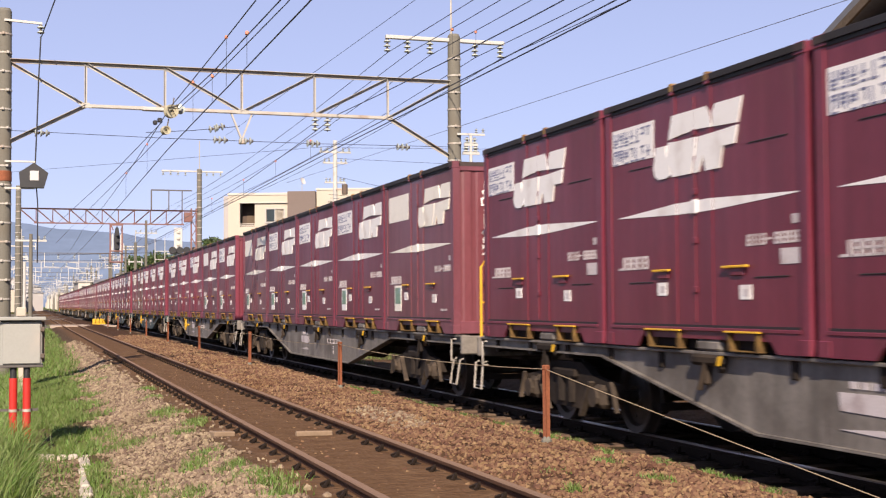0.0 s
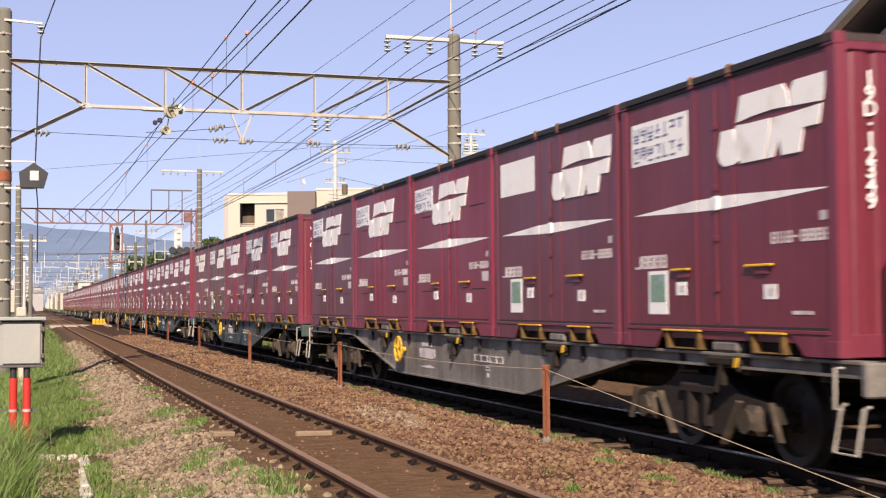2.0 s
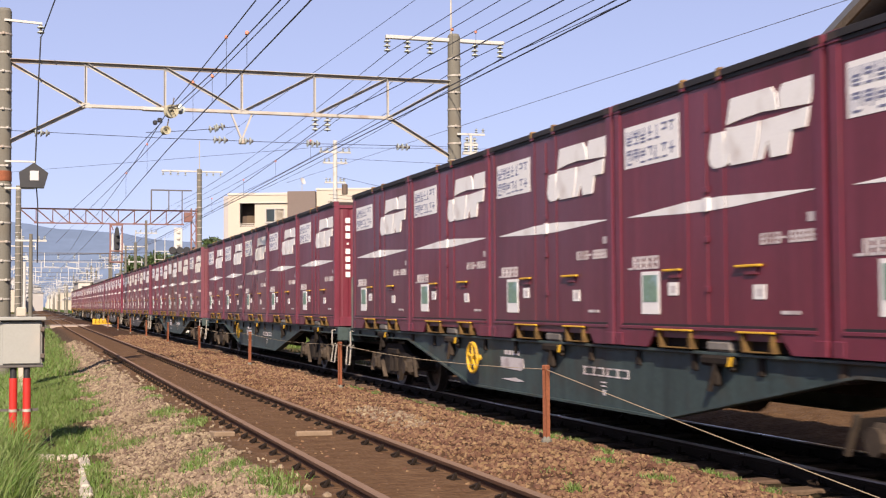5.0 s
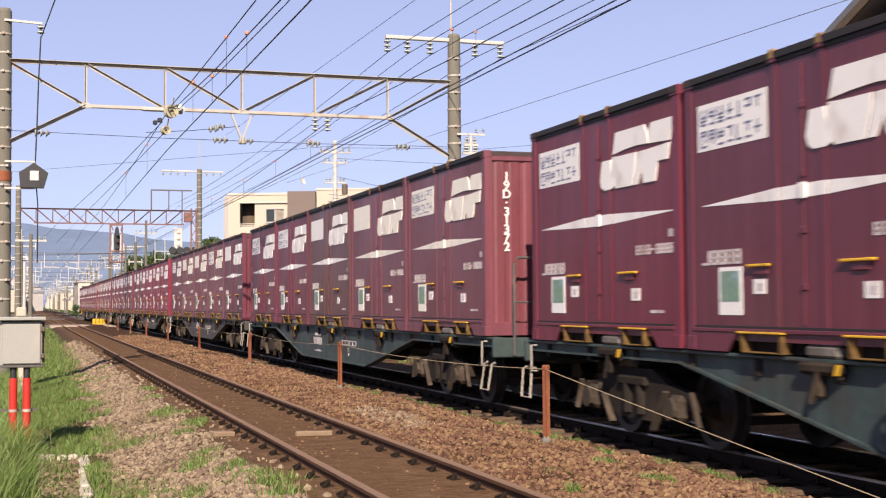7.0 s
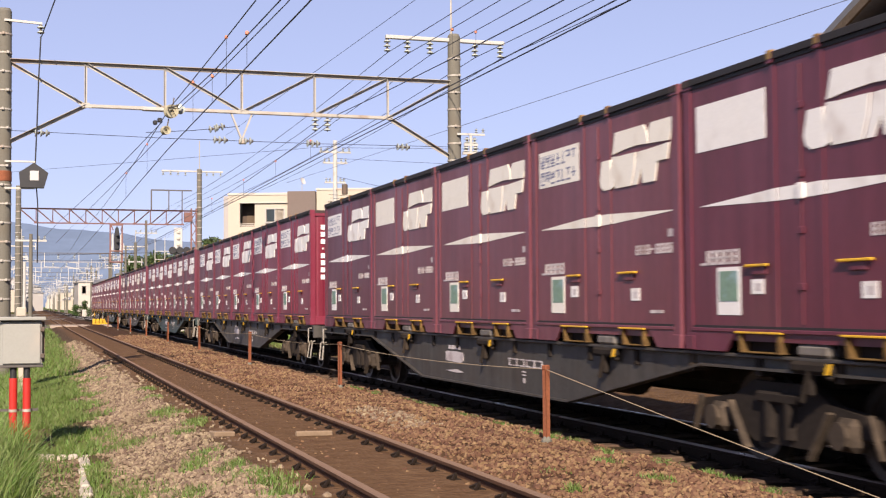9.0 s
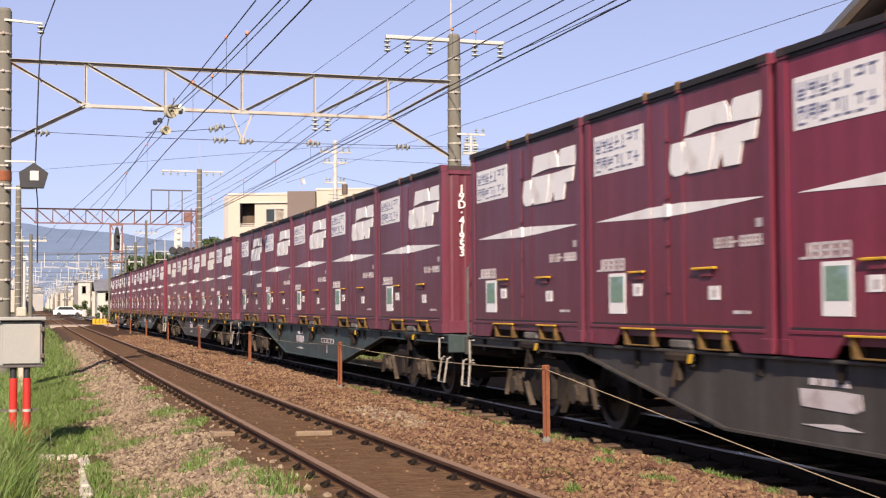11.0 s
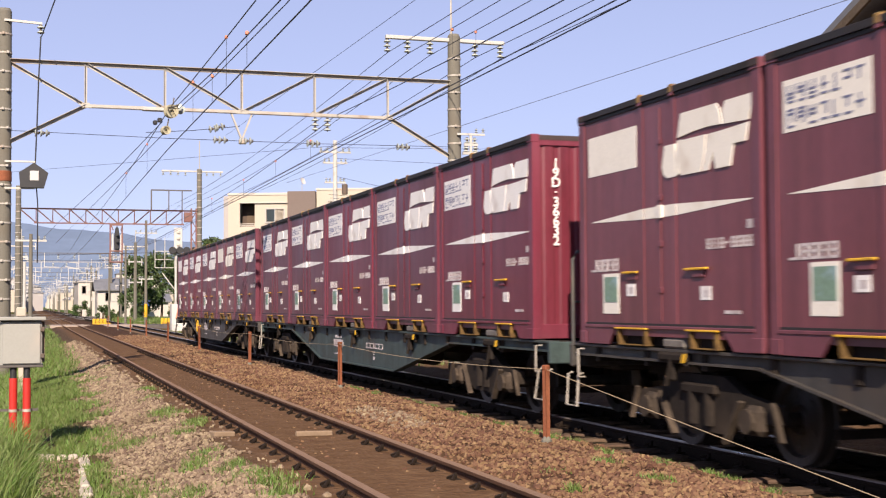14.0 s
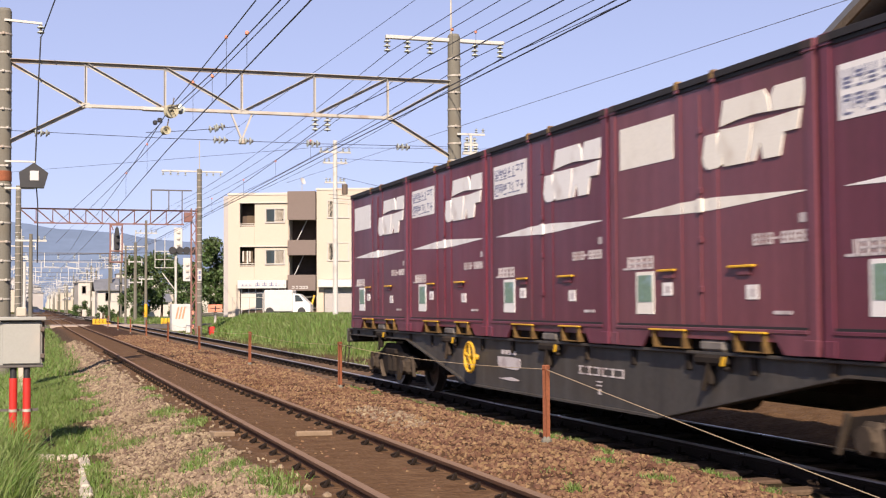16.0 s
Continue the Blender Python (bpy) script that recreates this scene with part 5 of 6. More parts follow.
# rope barrier between the tracks
POSTS = [3.0, 12.6, 22.0, 31.6, 41.3, 51.0, 60.5, 70, 80, 90]
post_proto = None
for i, y in enumerate(POSTS):
    m = pose(5.2, y, -0.03, (0.0, 0.8, -1.0, 0.5)[i % 4], (0.5, -0.8, 0.6)[i % 3], 20)
    if post_proto is None:
        post_proto = thing("barrier_post", "rusty steel angle post standing in the ballast", "barrier post", m, group="posts of the rope barrier")
        g = Geo()
        g.box((-0.028, -0.028, -0.35), (0.028, -0.018, 0.80), 0.002)
        g.box((-0.028, -0.028, -0.35), (-0.018, 0.028, 0.80), 0.002)
        part("angle", g, M_RUSTPOST, post_proto)
        part("cap", Geo().box((-0.034, -0.034, 0.76), (0.034, 0.034, 0.815), 0.01), M_RUSTPOST, post_proto)
        part("foot", Geo().turn([(0.06, -0.1), (0.055, 0.03), (0.03, 0.07)], 8), M_CONCRETE, post_proto, "small mortar foot")
    else:
        copy_thing(post_proto, m)
for y0, y1 in zip(POSTS, POSTS[1:]):
    z0, z1 = (-0.20, 0.74) if y0 < 5 else (0.74, 0.74)
    sag = 0.02 if y0 < 5 else 0.07
    pts = [(5.19, y0 + (y1 - y0) * t / 8, z0 + (z1 - z0) * t / 8 - 4 * sag * (t / 8) * (1 - t / 8)) for t in range(9)]
    tagged(part("barrier_rope", Geo().pipe(pts, 0.0035 if y0 < 5 else 0.004, 5), M_ROPE), "thin tan rope strung from post to post", "rope", "ropes of the barrier")

# pale edging stones of a small bed
rng = random.Random(5)
edge = thing("stone_edging", "row of pale rough edging stones around a gravel patch", "stone edging")
spots = [(0.14 + i * 0.135, 16.62 - i * 0.06, 0.132, 0.13) for i in range(5)] + [(0.66 - 0.010 * i, 16.15 - i * 0.30, 0.11, 0.297) for i in range(12)]
for x, y, sx, sy in spots:
    g = Geo()
    j = lambda: rng.uniform(-0.015, 0.015)
    g.box((x - sx / 2 + j(), y - sy / 2 + j(), -0.52), (x + sx / 2 + j(), y + sy / 2 + j(), -0.385 + j()), 0.02)
    part("stone", g, M_CURB, edge, at=pose(0, 0, 0, 0, 0, 0))
for n_, x, y, sx, sy in (("concrete_block", 2.20, 15.3, 0.26, 0.16), ("concrete_block", 3.22, 14.95, 0.46, 0.07)):
    ob = part(n_, Geo().box((-sx / 2, -sy / 2, -0.03), (sx / 2, sy / 2, 0.035), 0.012), M_SAND, at=pose(x, y, -0.085, 0, 2, 12))
    tagged(ob, "pale sandy concrete block lying on the track bed", "concrete block")

# ---- level crossing ----
deck = thing("crossing_deck", "pale worn crossing deck between the rails", "crossing deck", kind="structure")
for cx in (NEAR_X, TRAIN_X):
    for x0, x1 in ((-0.50, 0.50), (-1.5, -0.63), (0.63, 1.5)):
        part("deck_panel", Geo().box((cx + x0, 99.5, -0.2), (cx + x1, 106.5, -0.012), 0.01), M_PLANK, deck)
road = part("road", Geo().box((8.6, 100, -0.35), (60, 106, -0.03)).box((-60, 100, -0.35), (1.55, 106, -0.05)), M_ROADS)
tagged(road, "worn asphalt road over the level crossing", kind="structure")


def yellow_barrier(x, y, w):
    b = thing("crossing_barrier", "low yellow crossing guard with black feet", "barrier", group="yellow barriers")
    for i in range(int(w / 0.28)):
        part("pad", Geo().box((x + i * 0.28, y - 0.08, 0.05), (x + i * 0.28 + 0.25, y + 0.08, 0.42), 0.05), M_YELLOW, b)
    part("rail", Geo().box((x, y - 0.05, -0.1), (x + w, y + 0.05, 0.08), 0.01), M_YELLOW, b)
    for dx in (0.1, w - 0.1):
        part("foot", Geo().box((x + dx - 0.08, y - 0.15, -0.3), (x + dx + 0.08, y + 0.15, -0.08), 0.01), M_BLACK, b)


yellow_barrier(5.0, 107.5, 1.4)
yellow_barrier(10.4, 107.5, 2.0)
sg = thing("crossing_signal", "white board signals and black lamps on a grey crossing mast", "crossing signal")
part("mast", Geo().rod((10.25, 95, -0.4), (10.25, 95, 6.6), 0.09, 10), M_GREYSTEEL, sg)
for z0, z1, x in ((5.55, 7.1, 10.4), (3.2, 4.9, 11.05)):
    part("signal_board", Geo().box((x - 0.3, 94.8, z0), (x + 0.3, 94.9, z1), 0.03), M_SIGNAL_WHITE, sg)
    for i in range(3):
        part("lens", Geo().box((x - 0.13, 94.7, z0 + 0.2 + i * 0.45), (x + 0.13, 94.82, z0 + 0.45 + i * 0.45), 0.05), M_CURTAIN, sg)
part("crossbeam", Geo().box((9.6, 94.9, 5.15), (12.0, 95.0, 5.25)), M_GREYSTEEL, sg)
for x in (10.0, 10.5, 11.0, 11.5, 11.8):
    part("warning_lamp", Geo().rod((x, 94.65, 5.45), (x, 95.0, 5.45), 0.26, 12), M_BLACK, sg)
part("stay", Geo().bar((9.3, 95, 3.8), (10.25, 95, 2.5), 0.06, 0.06), M_GREYSTEEL, sg)
for dz in (0, 0.6, 1.2):
    part("ladder_rail", Geo().bar((8.8, 95.4, 4.2 + dz), (10.2, 95.4, 4.2 + dz), 0.05, 0.05), M_GREYSTEEL, sg)
for dx in (8.8, 9.5, 10.2):
    part("ladder_post", Geo().bar((dx, 95.4, 4.2), (dx, 95.4, 6.4), 0.05, 0.05), M_GREYSTEEL, sg)
hz = thing("crossing_hut", "white equipment hut with orange and black hazard stripes", "equipment hut")
part("body", Geo().box((9.75, 93, -0.4), (11.1, 94.2, 1.55), 0.03), M_SIGNAL_WHITE, hz)
for i in range(3):
    part("hazard_stripe", Geo().plate([(10.0 + 0.22 * i, 0.5), (10.12 + 0.22 * i, 0.5), (10.3 + 0.22 * i, 1.35), (10.18 + 0.22 * i, 1.35)], 1, 92.985, 0.012), M_ORANGE, hz, "orange hazard stripe")
for i in range(4):
    part("corner_stripe", Geo().box((11.12, 92.9, -0.2 + i * 0.5), (11.3, 93.05, 0.05 + i * 0.5), 0.01), (M_ORANGE, M_BLACK)[i % 2], hz)
ob = thing("orange_box", "orange emergency box with a dark cross on a post", "emergency box")
part("case", Geo().box((12.2, 92, 0.95), (13.2, 92.3, 1.5), 0.03), M_ORANGE, ob)
part("leg", Geo().box((12.62, 92.1, -0.5), (12.78, 92.2, 0.96)), M_GALV, ob)
part("cross_mark", Geo().box((12.35, 91.985, 1.2), (13.05, 92.0, 1.26)).box((12.66, 91.98, 1.02), (12.74, 91.995, 1.42)), M_BLACK, ob)
for x, y, m_, l_ in ((11.1, 82.2, M_REDPIPE, "small red fire hydrant box"), (10.45, 88.7, M_SIGNAL_WHITE, "small white marker block")):
    ob = part("ground_box", Geo().box((x - 0.2, y - 0.15, -0.5), (x + 0.2, y + 0.15, 0.1), 0.03), m_)
    tagged(ob, l_, "ground box")
plate_t = thing("pole_sign", "small white sign with two dark marks on a pole", "sign")
part("plate", Geo().box((9.93, 79.80, 2.95), (10.17, 79.84, 3.65), 0.01), M_SIGNAL_WHITE, plate_t)
part("mark", Geo().box((9.98, 79.79, 3.36), (10.12, 79.80, 3.55)).box((9.98, 79.79, 3.05), (10.12, 79.80, 3.25)), M_INK, plate_t)


# ---- the apartment block and other buildings ----
def window(parent, u0, u1, z0, z1, panes=2, curtain=True):
    w = part("window", Geo().box((u0 - 0.06, -0.06, z0 - 0.08), (u1 + 0.06, 0.03, z0), 0.01), M_FRAME, parent)
    g = Geo()
    g.box((u0 - 0.05, -0.03, z0), (u0, 0.05, z1)).box((u1, -0.03, z0), (u1 + 0.05, 0.05, z1)).box((u0 - 0.05, -0.03, z1), (u1 + 0.05, 0.05, z1 + 0.05))
    part("frame", g, M_FRAME, w)
    for i in range(panes):
        a, b = u0 + (u1 - u0) * i / panes, u0 + (u1 - u0) * (i + 1) / panes
        part("pane", Geo().box((a + 0.04, 0.0 + 0.02 * (i % 2), z0 + 0.03), (b - 0.04, 0.012 + 0.02 * (i % 2), z1 - 0.03)), M_GLASS if not (curtain and i % 2) else M_CURTAIN, w)
        part("stile", Geo().box((b - 0.04, -0.01, z0), (b + 0.02, 0.04, z1)), M_FRAME, w)
    return w


BASE = 0.6
apt = thing("apartment_building", "three-storey cream rendered apartment block with taupe balconies and shop signs", "apartment building", pose(13.64, 92.0, BASE, 0, 0, -20))


def apt_wall(u0, u1, z0, z1, m=None, y0=0.0, name="wall"):
    part(name, Geo().box((u0, y0, z0), (u1, y0 + 0.25, z1), 0.01), m or M_CREAMWALL, apt)


zz = lambda z: z - BASE
# wall round the loggias and windows, storey by storey
apt_wall(-0.05, 0.80, 0, zz(9.3))
apt_wall(0.80, 4.28, zz(8.72), zz(9.3))
apt_wall(1.86, 4.28, zz(5.68), zz(8.72), y0=0.02)
apt_wall(0.80, 1.86, zz(5.68), zz(7.05))
apt_wall(0.80, 1.86, zz(3.2), zz(4.2))
apt_wall(1.86, 4.28, zz(3.2), zz(5.6), y0=0.02)
apt_wall(0.78, 4.28, zz(5.58), zz(5.68), M_PALEWALL, -0.12, "ledge")
apt_wall(0.78, 4.28, zz(8.70), zz(8.78), M_PALEWALL, -0.12, "ledge")
apt_wall(-0.1, 6.3, zz(9.28), zz(9.45), M_PALEWALL, -0.05, "parapet")
apt_wall(6.30, 14.0, zz(3.25), zz(9.62))
apt_wall(6.25, 14.1, zz(9.60), zz(9.74), M_PALEWALL, -0.05, "parapet")
apt_wall(6.30, 6.8, 0, zz(3.25))
apt_wall(8.9, 14.0, 0, zz(3.25))
for z0, z1 in ((7.45, 9.50), (4.95, 6.02), (2.43, 3.56)):
    part("balcony", Geo().box((4.30, -0.55, zz(z0)), (6.29, 0.1, zz(z1)), 0.02), M_TAUPE, apt, "taupe balcony front")
part("stair_recess", Geo().box((4.3, 1.5, 0), (6.3, 1.7, zz(9.3))), M_DARKROOM, apt)
part("recess_side", Geo().box((4.28, 0.1, 0), (4.34, 1.7, zz(9.3))), M_CREAMWALL, apt)
part("stair_rail", Geo().bar((4.8, 0.5, zz(6.0)), (5.6, 0.5, zz(7.6)), 0.06, 0.06), M_FRAME, apt)
part("stair_rail", Geo().bar((4.6, 0.5, zz(3.5)), (5.3, 0.5, zz(5.0)), 0.06, 0.06), M_FRAME, apt)
part("loggia_back", Geo().box((0.75, 1.1, zz(3.2)), (1.9, 1.25, zz(9.2))), M_DARKROOM, apt)
part("loggia_door", Geo().box((1.1, 1.05, zz(7.1)), (1.8, 1.1, zz(8.6))), M_BARK, apt, "brown wooden balcony door")
for z in (7.12, 4.28):
    part("loggia_rail", Geo().bar((0.8, 0.05, zz(z) + 0.12), (1.86, 0.05, zz(z) + 0.12), 0.05, 0.05).bar((0.8, 0.05, zz(z) + 0.0), (1.86, 0.05, zz(z) + 0.0), 0.04, 0.04), M_PALEWALL, apt)
for z0, z1 in ((7.36, 8.28), (4.38, 5.33)):
    window(apt, 2.66, 3.98, zz(z0), zz(z1))
for z0, z1 in ((7.66, 8.82), (4.6, 5.8)):
    window(apt, 7.1, 8.58, zz(z0), zz(z1))
for i, u in enumerate((0.95, 1.1, 1.25, 1.42, 1.58)):
    part("laundry", Geo().box((u, 0.15 + 0.04 * (i % 2), zz(4.55 - 0.1 * (i % 3))), (u + 0.12, 0.18 + 0.04 * (i % 2), zz(5.3)), 0.01), (M_PALEWALL, M_BARK, M_CURTAIN)[i % 3], apt, "hanging laundry")
part("shop_sign", Geo().box((0.68, -0.30, zz(2.62)), (4.18, -0.1, zz(3.2)), 0.02), M_SIGNAL_WHITE, apt, "white shop sign with dark marks")
for u, w_, h_ in ((0.95, 0.2, 0.16), (1.22, 0.2, 0.16), (1.49, 0.2, 0.16), (1.95, 0.34, 0.3), (2.45, 0.34, 0.3), (2.95, 0.34, 0.3), (3.4, 0.1, 0.3)):
    g = Geo().box((u, -0.312, zz(2.78)), (u + w_, -0.298, zz(2.78) + h_ * 0.2)).box((u, -0.312, zz(2.78) + h_ * 0.45), (u + w_, -0.298, zz(2.78) + h_ * 0.6)).box((u + w_ * 0.4, -0.312, zz(2.78)), (u + w_ * 0.6, -0.298, zz(2.78) + h_))
    part("sign_mark", g, M_INK, apt)
for u in (3.6, 3.78, 3.96):
    part("sign_mark", Geo().box((u, -0.312, zz(2.8)), (u + 0.12, -0.298, zz(2.9))), M_DIM, apt)
for i, u in enumerate((4.62, 4.88, 5.14, 5.36, 5.58)):
    part("name_mark", Geo().box((u, -0.565, zz(2.58)), (u + 0.17, -0.55, zz(2.63))).box((u, -0.565, zz(2.72)), (u + 0.17, -0.55, zz(2.77))).box((u + 0.13, -0.565, zz(2.58)), (u + 0.17, -0.55, zz(2.77))), M_SIGNAL_WHITE, apt)
part("awning", Geo().box((6.45, -0.55, zz(2.66)), (9.0, -0.05, zz(3.22)), 0.04), M_SIGNAL_WHITE, apt, "white awning")
part("shutter", Geo().box((6.85, 0.1, 0), (8.9, 0.2, zz(2.7))), M_GREYWALL, apt)
part("shop_front", Geo().box((0.8, 0.3, 0), (4.28, 0.4, zz(2.65))), M_DARKROOM, apt)
for u in (0.85, 1.35, 1.85, 2.4, 2.95, 3.5, 4.0):
    part("shop_mullion", Geo().box((u, 0.2, 0), (u + 0.06, 0.3, zz(2.6))), M_SIGNAL_WHITE, apt)
    part("shop_pane", Geo().box((u + 0.06, 0.24, 0.5), (u + 0.5, 0.26, zz(2.3))), M_CURTAIN if u < 1.8 else M_GLASS, apt)
part("shop_transom", Geo().box((0.8, 0.18, zz(2.28)), (4.28, 0.32, zz(2.36))), M_SIGNAL_WHITE, apt)
part("side_wall", Geo().box((-0.42, 0.25, 0), (-0.05, 9.5, zz(9.25))), M_GREYWALL, apt, "grey side wall")
part("roof_slab", Geo().box((0.0, 0.2, zz(9.1)), (14.0, 9.5, zz(9.25))), M_GREYWALL, apt)
part("back_wall", Geo().box((0.0, 9.3, 0), (14.0, 9.5, zz(9.1))), M_GREYWALL, apt)
part("floor_slab", Geo().box((0.0, 0.3, zz(5.6)), (14.0, 9.3, zz(5.7))), M_GREYWALL, apt)
dish = thing("satellite_dish", "white satellite dish on the roof edge", "satellite dish", pose(18.6, 90.3, 9.7))
part("bowl", Geo().turn([(0.02, 0.0), (0.16, 0.03), (0.26, 0.09), (0.27, 0.10), (0.16, 0.06), (0.02, 0.03)], 14), M_SIGNAL_WHITE, dish, at=pose(0, 0, 0.55, 70, 0, 40))
part("stand", Geo().rod((0, 0, -0.3), (0, 0, 0.55), 0.03, 6), M_GALV, dish)


def house(x, y, w, d, h, rise, turn_, label, wall_m, roof_m, wins, zbase=0.0, ridge_y=False):
    o = thing("house", label, "house", pose(x, y, zbase, 0, 0, turn_), group="houses along the line")
    part("wall", Geo().box((0, 0, -0.6), (w, d, h)), wall_m, o)
    e = 0.45
    g = Geo()
    if ridge_y:
        pts = [(-e, h - 0.1), (w / 2, h + rise), (w + e, h - 0.1), (w + e, h + 0.08), (w / 2, h + rise + 0.2), (-e, h + 0.08)]
        g.plate(pts, 1, -e, d + 2 * e)
        part("gable", Geo().plate([(0.02, h - 0.01), (w - 0.02, h - 0.01), (w / 2, h + rise - 0.05)], 1, 0.02, d - 0.04), wall_m, o)
    else:
        pts = [(-e, h - 0.1), (d / 2, h + rise), (d + e, h - 0.1), (d + e, h + 0.08), (d / 2, h + rise + 0.2), (-e, h + 0.08)]
        g.plate(pts, 0, -e, w + 2 * e)
        part("gable", Geo().plate([(0.02, h - 0.01), (d - 0.02, h - 0.01), (d / 2, h + rise - 0.05)], 0, 0.02, w - 0.04), wall_m, o)
    part("roof", g, roof_m, o)
    for u, z in wins:
        window(o, u, u + 1.5, z, z + 1.1)
    return o


house(8.9, 178, 4.6, 7, 3.4, 1.35, 0, "cream two-storey house with grey tiled roof beyond the crossing", M_PALEWALL, M_TILE_ROOF, ((1.0, 1.9), (2.9, 1.9)), 0.2)
house(13.2, 168, 4.0, 6, 1.8, 0.8, 0, "low annex house with a grey roof and blue tarpaulin", M_PALEWALL, M_TILE_ROOF, ((1.0, 0.5),), 0.2)
tarp = part("tarpaulin", Geo().box((12.9, 165, 1.3), (14.6, 166, 2.3), 0.15), M_BLUE)
tagged(tarp, "blue tarpaulin over a lean-to frame", "tarpaulin")
blk = thing("office_building", "plain white flat-roofed building with small windows", "building", pose(8.3, 230, 0))
part("wall", Geo().box((0, 0, -0.6), (6.5, 20, 5.6)).box((6.5, 2, -0.6), (14, 20, 6.3)), M_PALEWALL, blk)
part("roof", Geo().box((-0.2, -0.2, 5.6), (6.5, 20, 5.85)).box((6.45, 1.8, 6.3), (14.2, 20, 6.5)), M_GREYWALL, blk)
for z in (1.0, 3.6):
    for u in (0.6, 3.4, 9.0, 11.2):
        window(blk, u, u + 1.4, z, z + 1.3)
hr = random.Random(11)
for i in range(34):
    y = hr.uniform(200, 620)
    side = -1 if i % 4 == 0 else 1
    x = side * hr.uniform(12, 46) + (5 if side > 0 else 0)
    if y < 260 and 0 < x < 26:
        y += 80
    w = hr.uniform(6, 10)
    house(x, y, w, hr.uniform(6, 9), hr.uniform(3.5, 7.5), hr.uniform(0.8, 1.8), hr.uniform(-8, 8), ("pale rendered house with a grey roof far down the line", "cream house with brown roof among distant houses")[i % 2],
          (M_PALEWALL, M_CREAMWALL, M_GREYWALL)[i % 3], (M_TILE_ROOF, M_GREYWALL, M_ROOF)[i % 3], ((0.8, 1.0), (w - 2.6, 1.0), (w / 2 - 0.7, 2.4)), 0.0, bool(i % 2))

# the gabled house close behind the train
gh = thing("house", "cream rendered house with dark tiled gable roof behind the train", "house", pose(13.45, 20.2, 0))
part("wall", Geo().plate([(-17.0, -0.6), (0.0, -0.6), (0.0, 4.9), (-8.5, 8.6), (-17.0, 4.9)], 0, 0.0, 9.0), M_CREAMWALL, gh)
g = Geo()
g.plate([(0.9, 4.95), (-8.5, 9.03), (-17.9, 4.95), (-17.9, 5.10), (-8.5, 9.2), (0.9, 5.10)], 0, -0.45, 10.0)
part("roof", g, M_TILE_ROOF, gh, "dark grey tiled roof")
part("bargeboard", Geo().plate([(0.9, 4.80), (-8.5, 8.88), (-8.5, 9.04), (0.9, 4.96)], 0, -0.47, 0.05), M_BARK, gh, "dark brown bargeboard")
for y_ in (-1.6, -5.0):
    part("purlin_end", Geo().box((-0.42, y_ - 0.1, 4.55 - y_ * 0.434), (0.02, y_ + 0.1, 4.75 - y_ * 0.434)), M_BARK, gh)

# hills; the distance haze is painted into their blue colour
def make_hills():
    n, rows = 120, []
    v, f = [], []
    rr = random.Random(3)
    ph = [rr.uniform(0, 6) for _ in range(6)]
    for i in range(n + 1):
        a = -60 + 160 * i / n
        x, y = 4600 * math.sin(radians(a)), 4600 * math.cos(radians(a))
        h = 445 + 18 * math.sin(a * 0.13 + 1.2) + 7 * math.sin(a * 0.41 + ph[0]) + 4 * math.sin(a * 1.3 + ph[1]) + 3 * math.sin(a * 3.1 + ph[2])
        h -= 4 * max(0, a - 12)
        for k, (s, q) in enumerate(((0, 0.0), (0.5, 0.35), (0.85, 0.75), (1.0, 1.0))):
            d = 1 + 0.22 * q
            v.append((x * d, y * d, -30 + max(60, h) * s * (1 + 0.015 * math.sin(a * (1.3 + k)))))
    for i in range(n):
        for k in range(3):
            f.append((i * 4 + k, (i + 1) * 4 + k, (i + 1) * 4 + k + 1, i * 4 + k + 1))
    me = bpy.data.meshes.new("backdrop")
    me.from_pydata(v, [], f)
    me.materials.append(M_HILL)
    tagged(new("backdrop", me), "forested hills on the horizon painted in haze blue", kind="structure")


make_hills()


# ---- vehicles on the crossing road ----
def car(paint, label, rows):
    c = thing("car", label, "car", rows[0][1])
    o = [(-2.0, 0.30), (2.0, 0.30), (2.05, 0.75), (1.15, 0.92), (0.55, 1.42), (-1.25, 1.45), (-1.85, 0.95), (-2.05, 0.85)]
    part("body", Geo().plate(o, 1, -0.80, 1.6), paint, c)
    for s in (-1, 1):
        part("side_window", Geo().plate([(0.95, 0.95), (0.48, 1.36), (-1.15, 1.38), (-1.55, 0.97)], 1, s * 0.806 - 0.006, 0.012), M_GLASS, c)
        for x in (-1.25, 1.25):
            part("wheel", Geo().rod((x, s * 0.62, 0.31), (x, s * 0.83, 0.31), 0.31, 16), M_BLACK, c)
        part("headlight", Geo().box((1.96, s * 0.6 - 0.16, 0.60), (2.05, s * 0.6 + 0.16, 0.74), 0.02), M_SIGNAL_WHITE, c)
    MOVERS.append((c, rows))



car(M_CARPAINT, "white hatchback on the side road beyond the crossing", [(0.0, pose(-60.0, 190, 0)), (11.3, pose(7.2, 190, 0)), (12.0, pose(11.2, 190, 0)), (13.0, pose(17.0, 190, 0)), (16.0, pose(34.0, 190, 0))])
car(M_CARDARK, "dark navy car coming over the side road beyond the crossing", [(0.0, pose(-62.0, 262, 0)), (14.5, pose(-5.2, 262, 0)), (15.5, pose(-0.9, 262, 0)), (16.0, pose(1.2, 262, 0))])
side_road = part("road", Geo().box((-120, 157.5, -0.5), (60, 162.5, -0.03)).box((-120, 187.5, -0.5), (60, 192.5, -0.03)).box((-120, 259.5, -0.5), (60, 264.5, -0.03)), M_ROADS)
tagged(side_road, "grey side roads crossing beyond the level crossing", kind="structure")

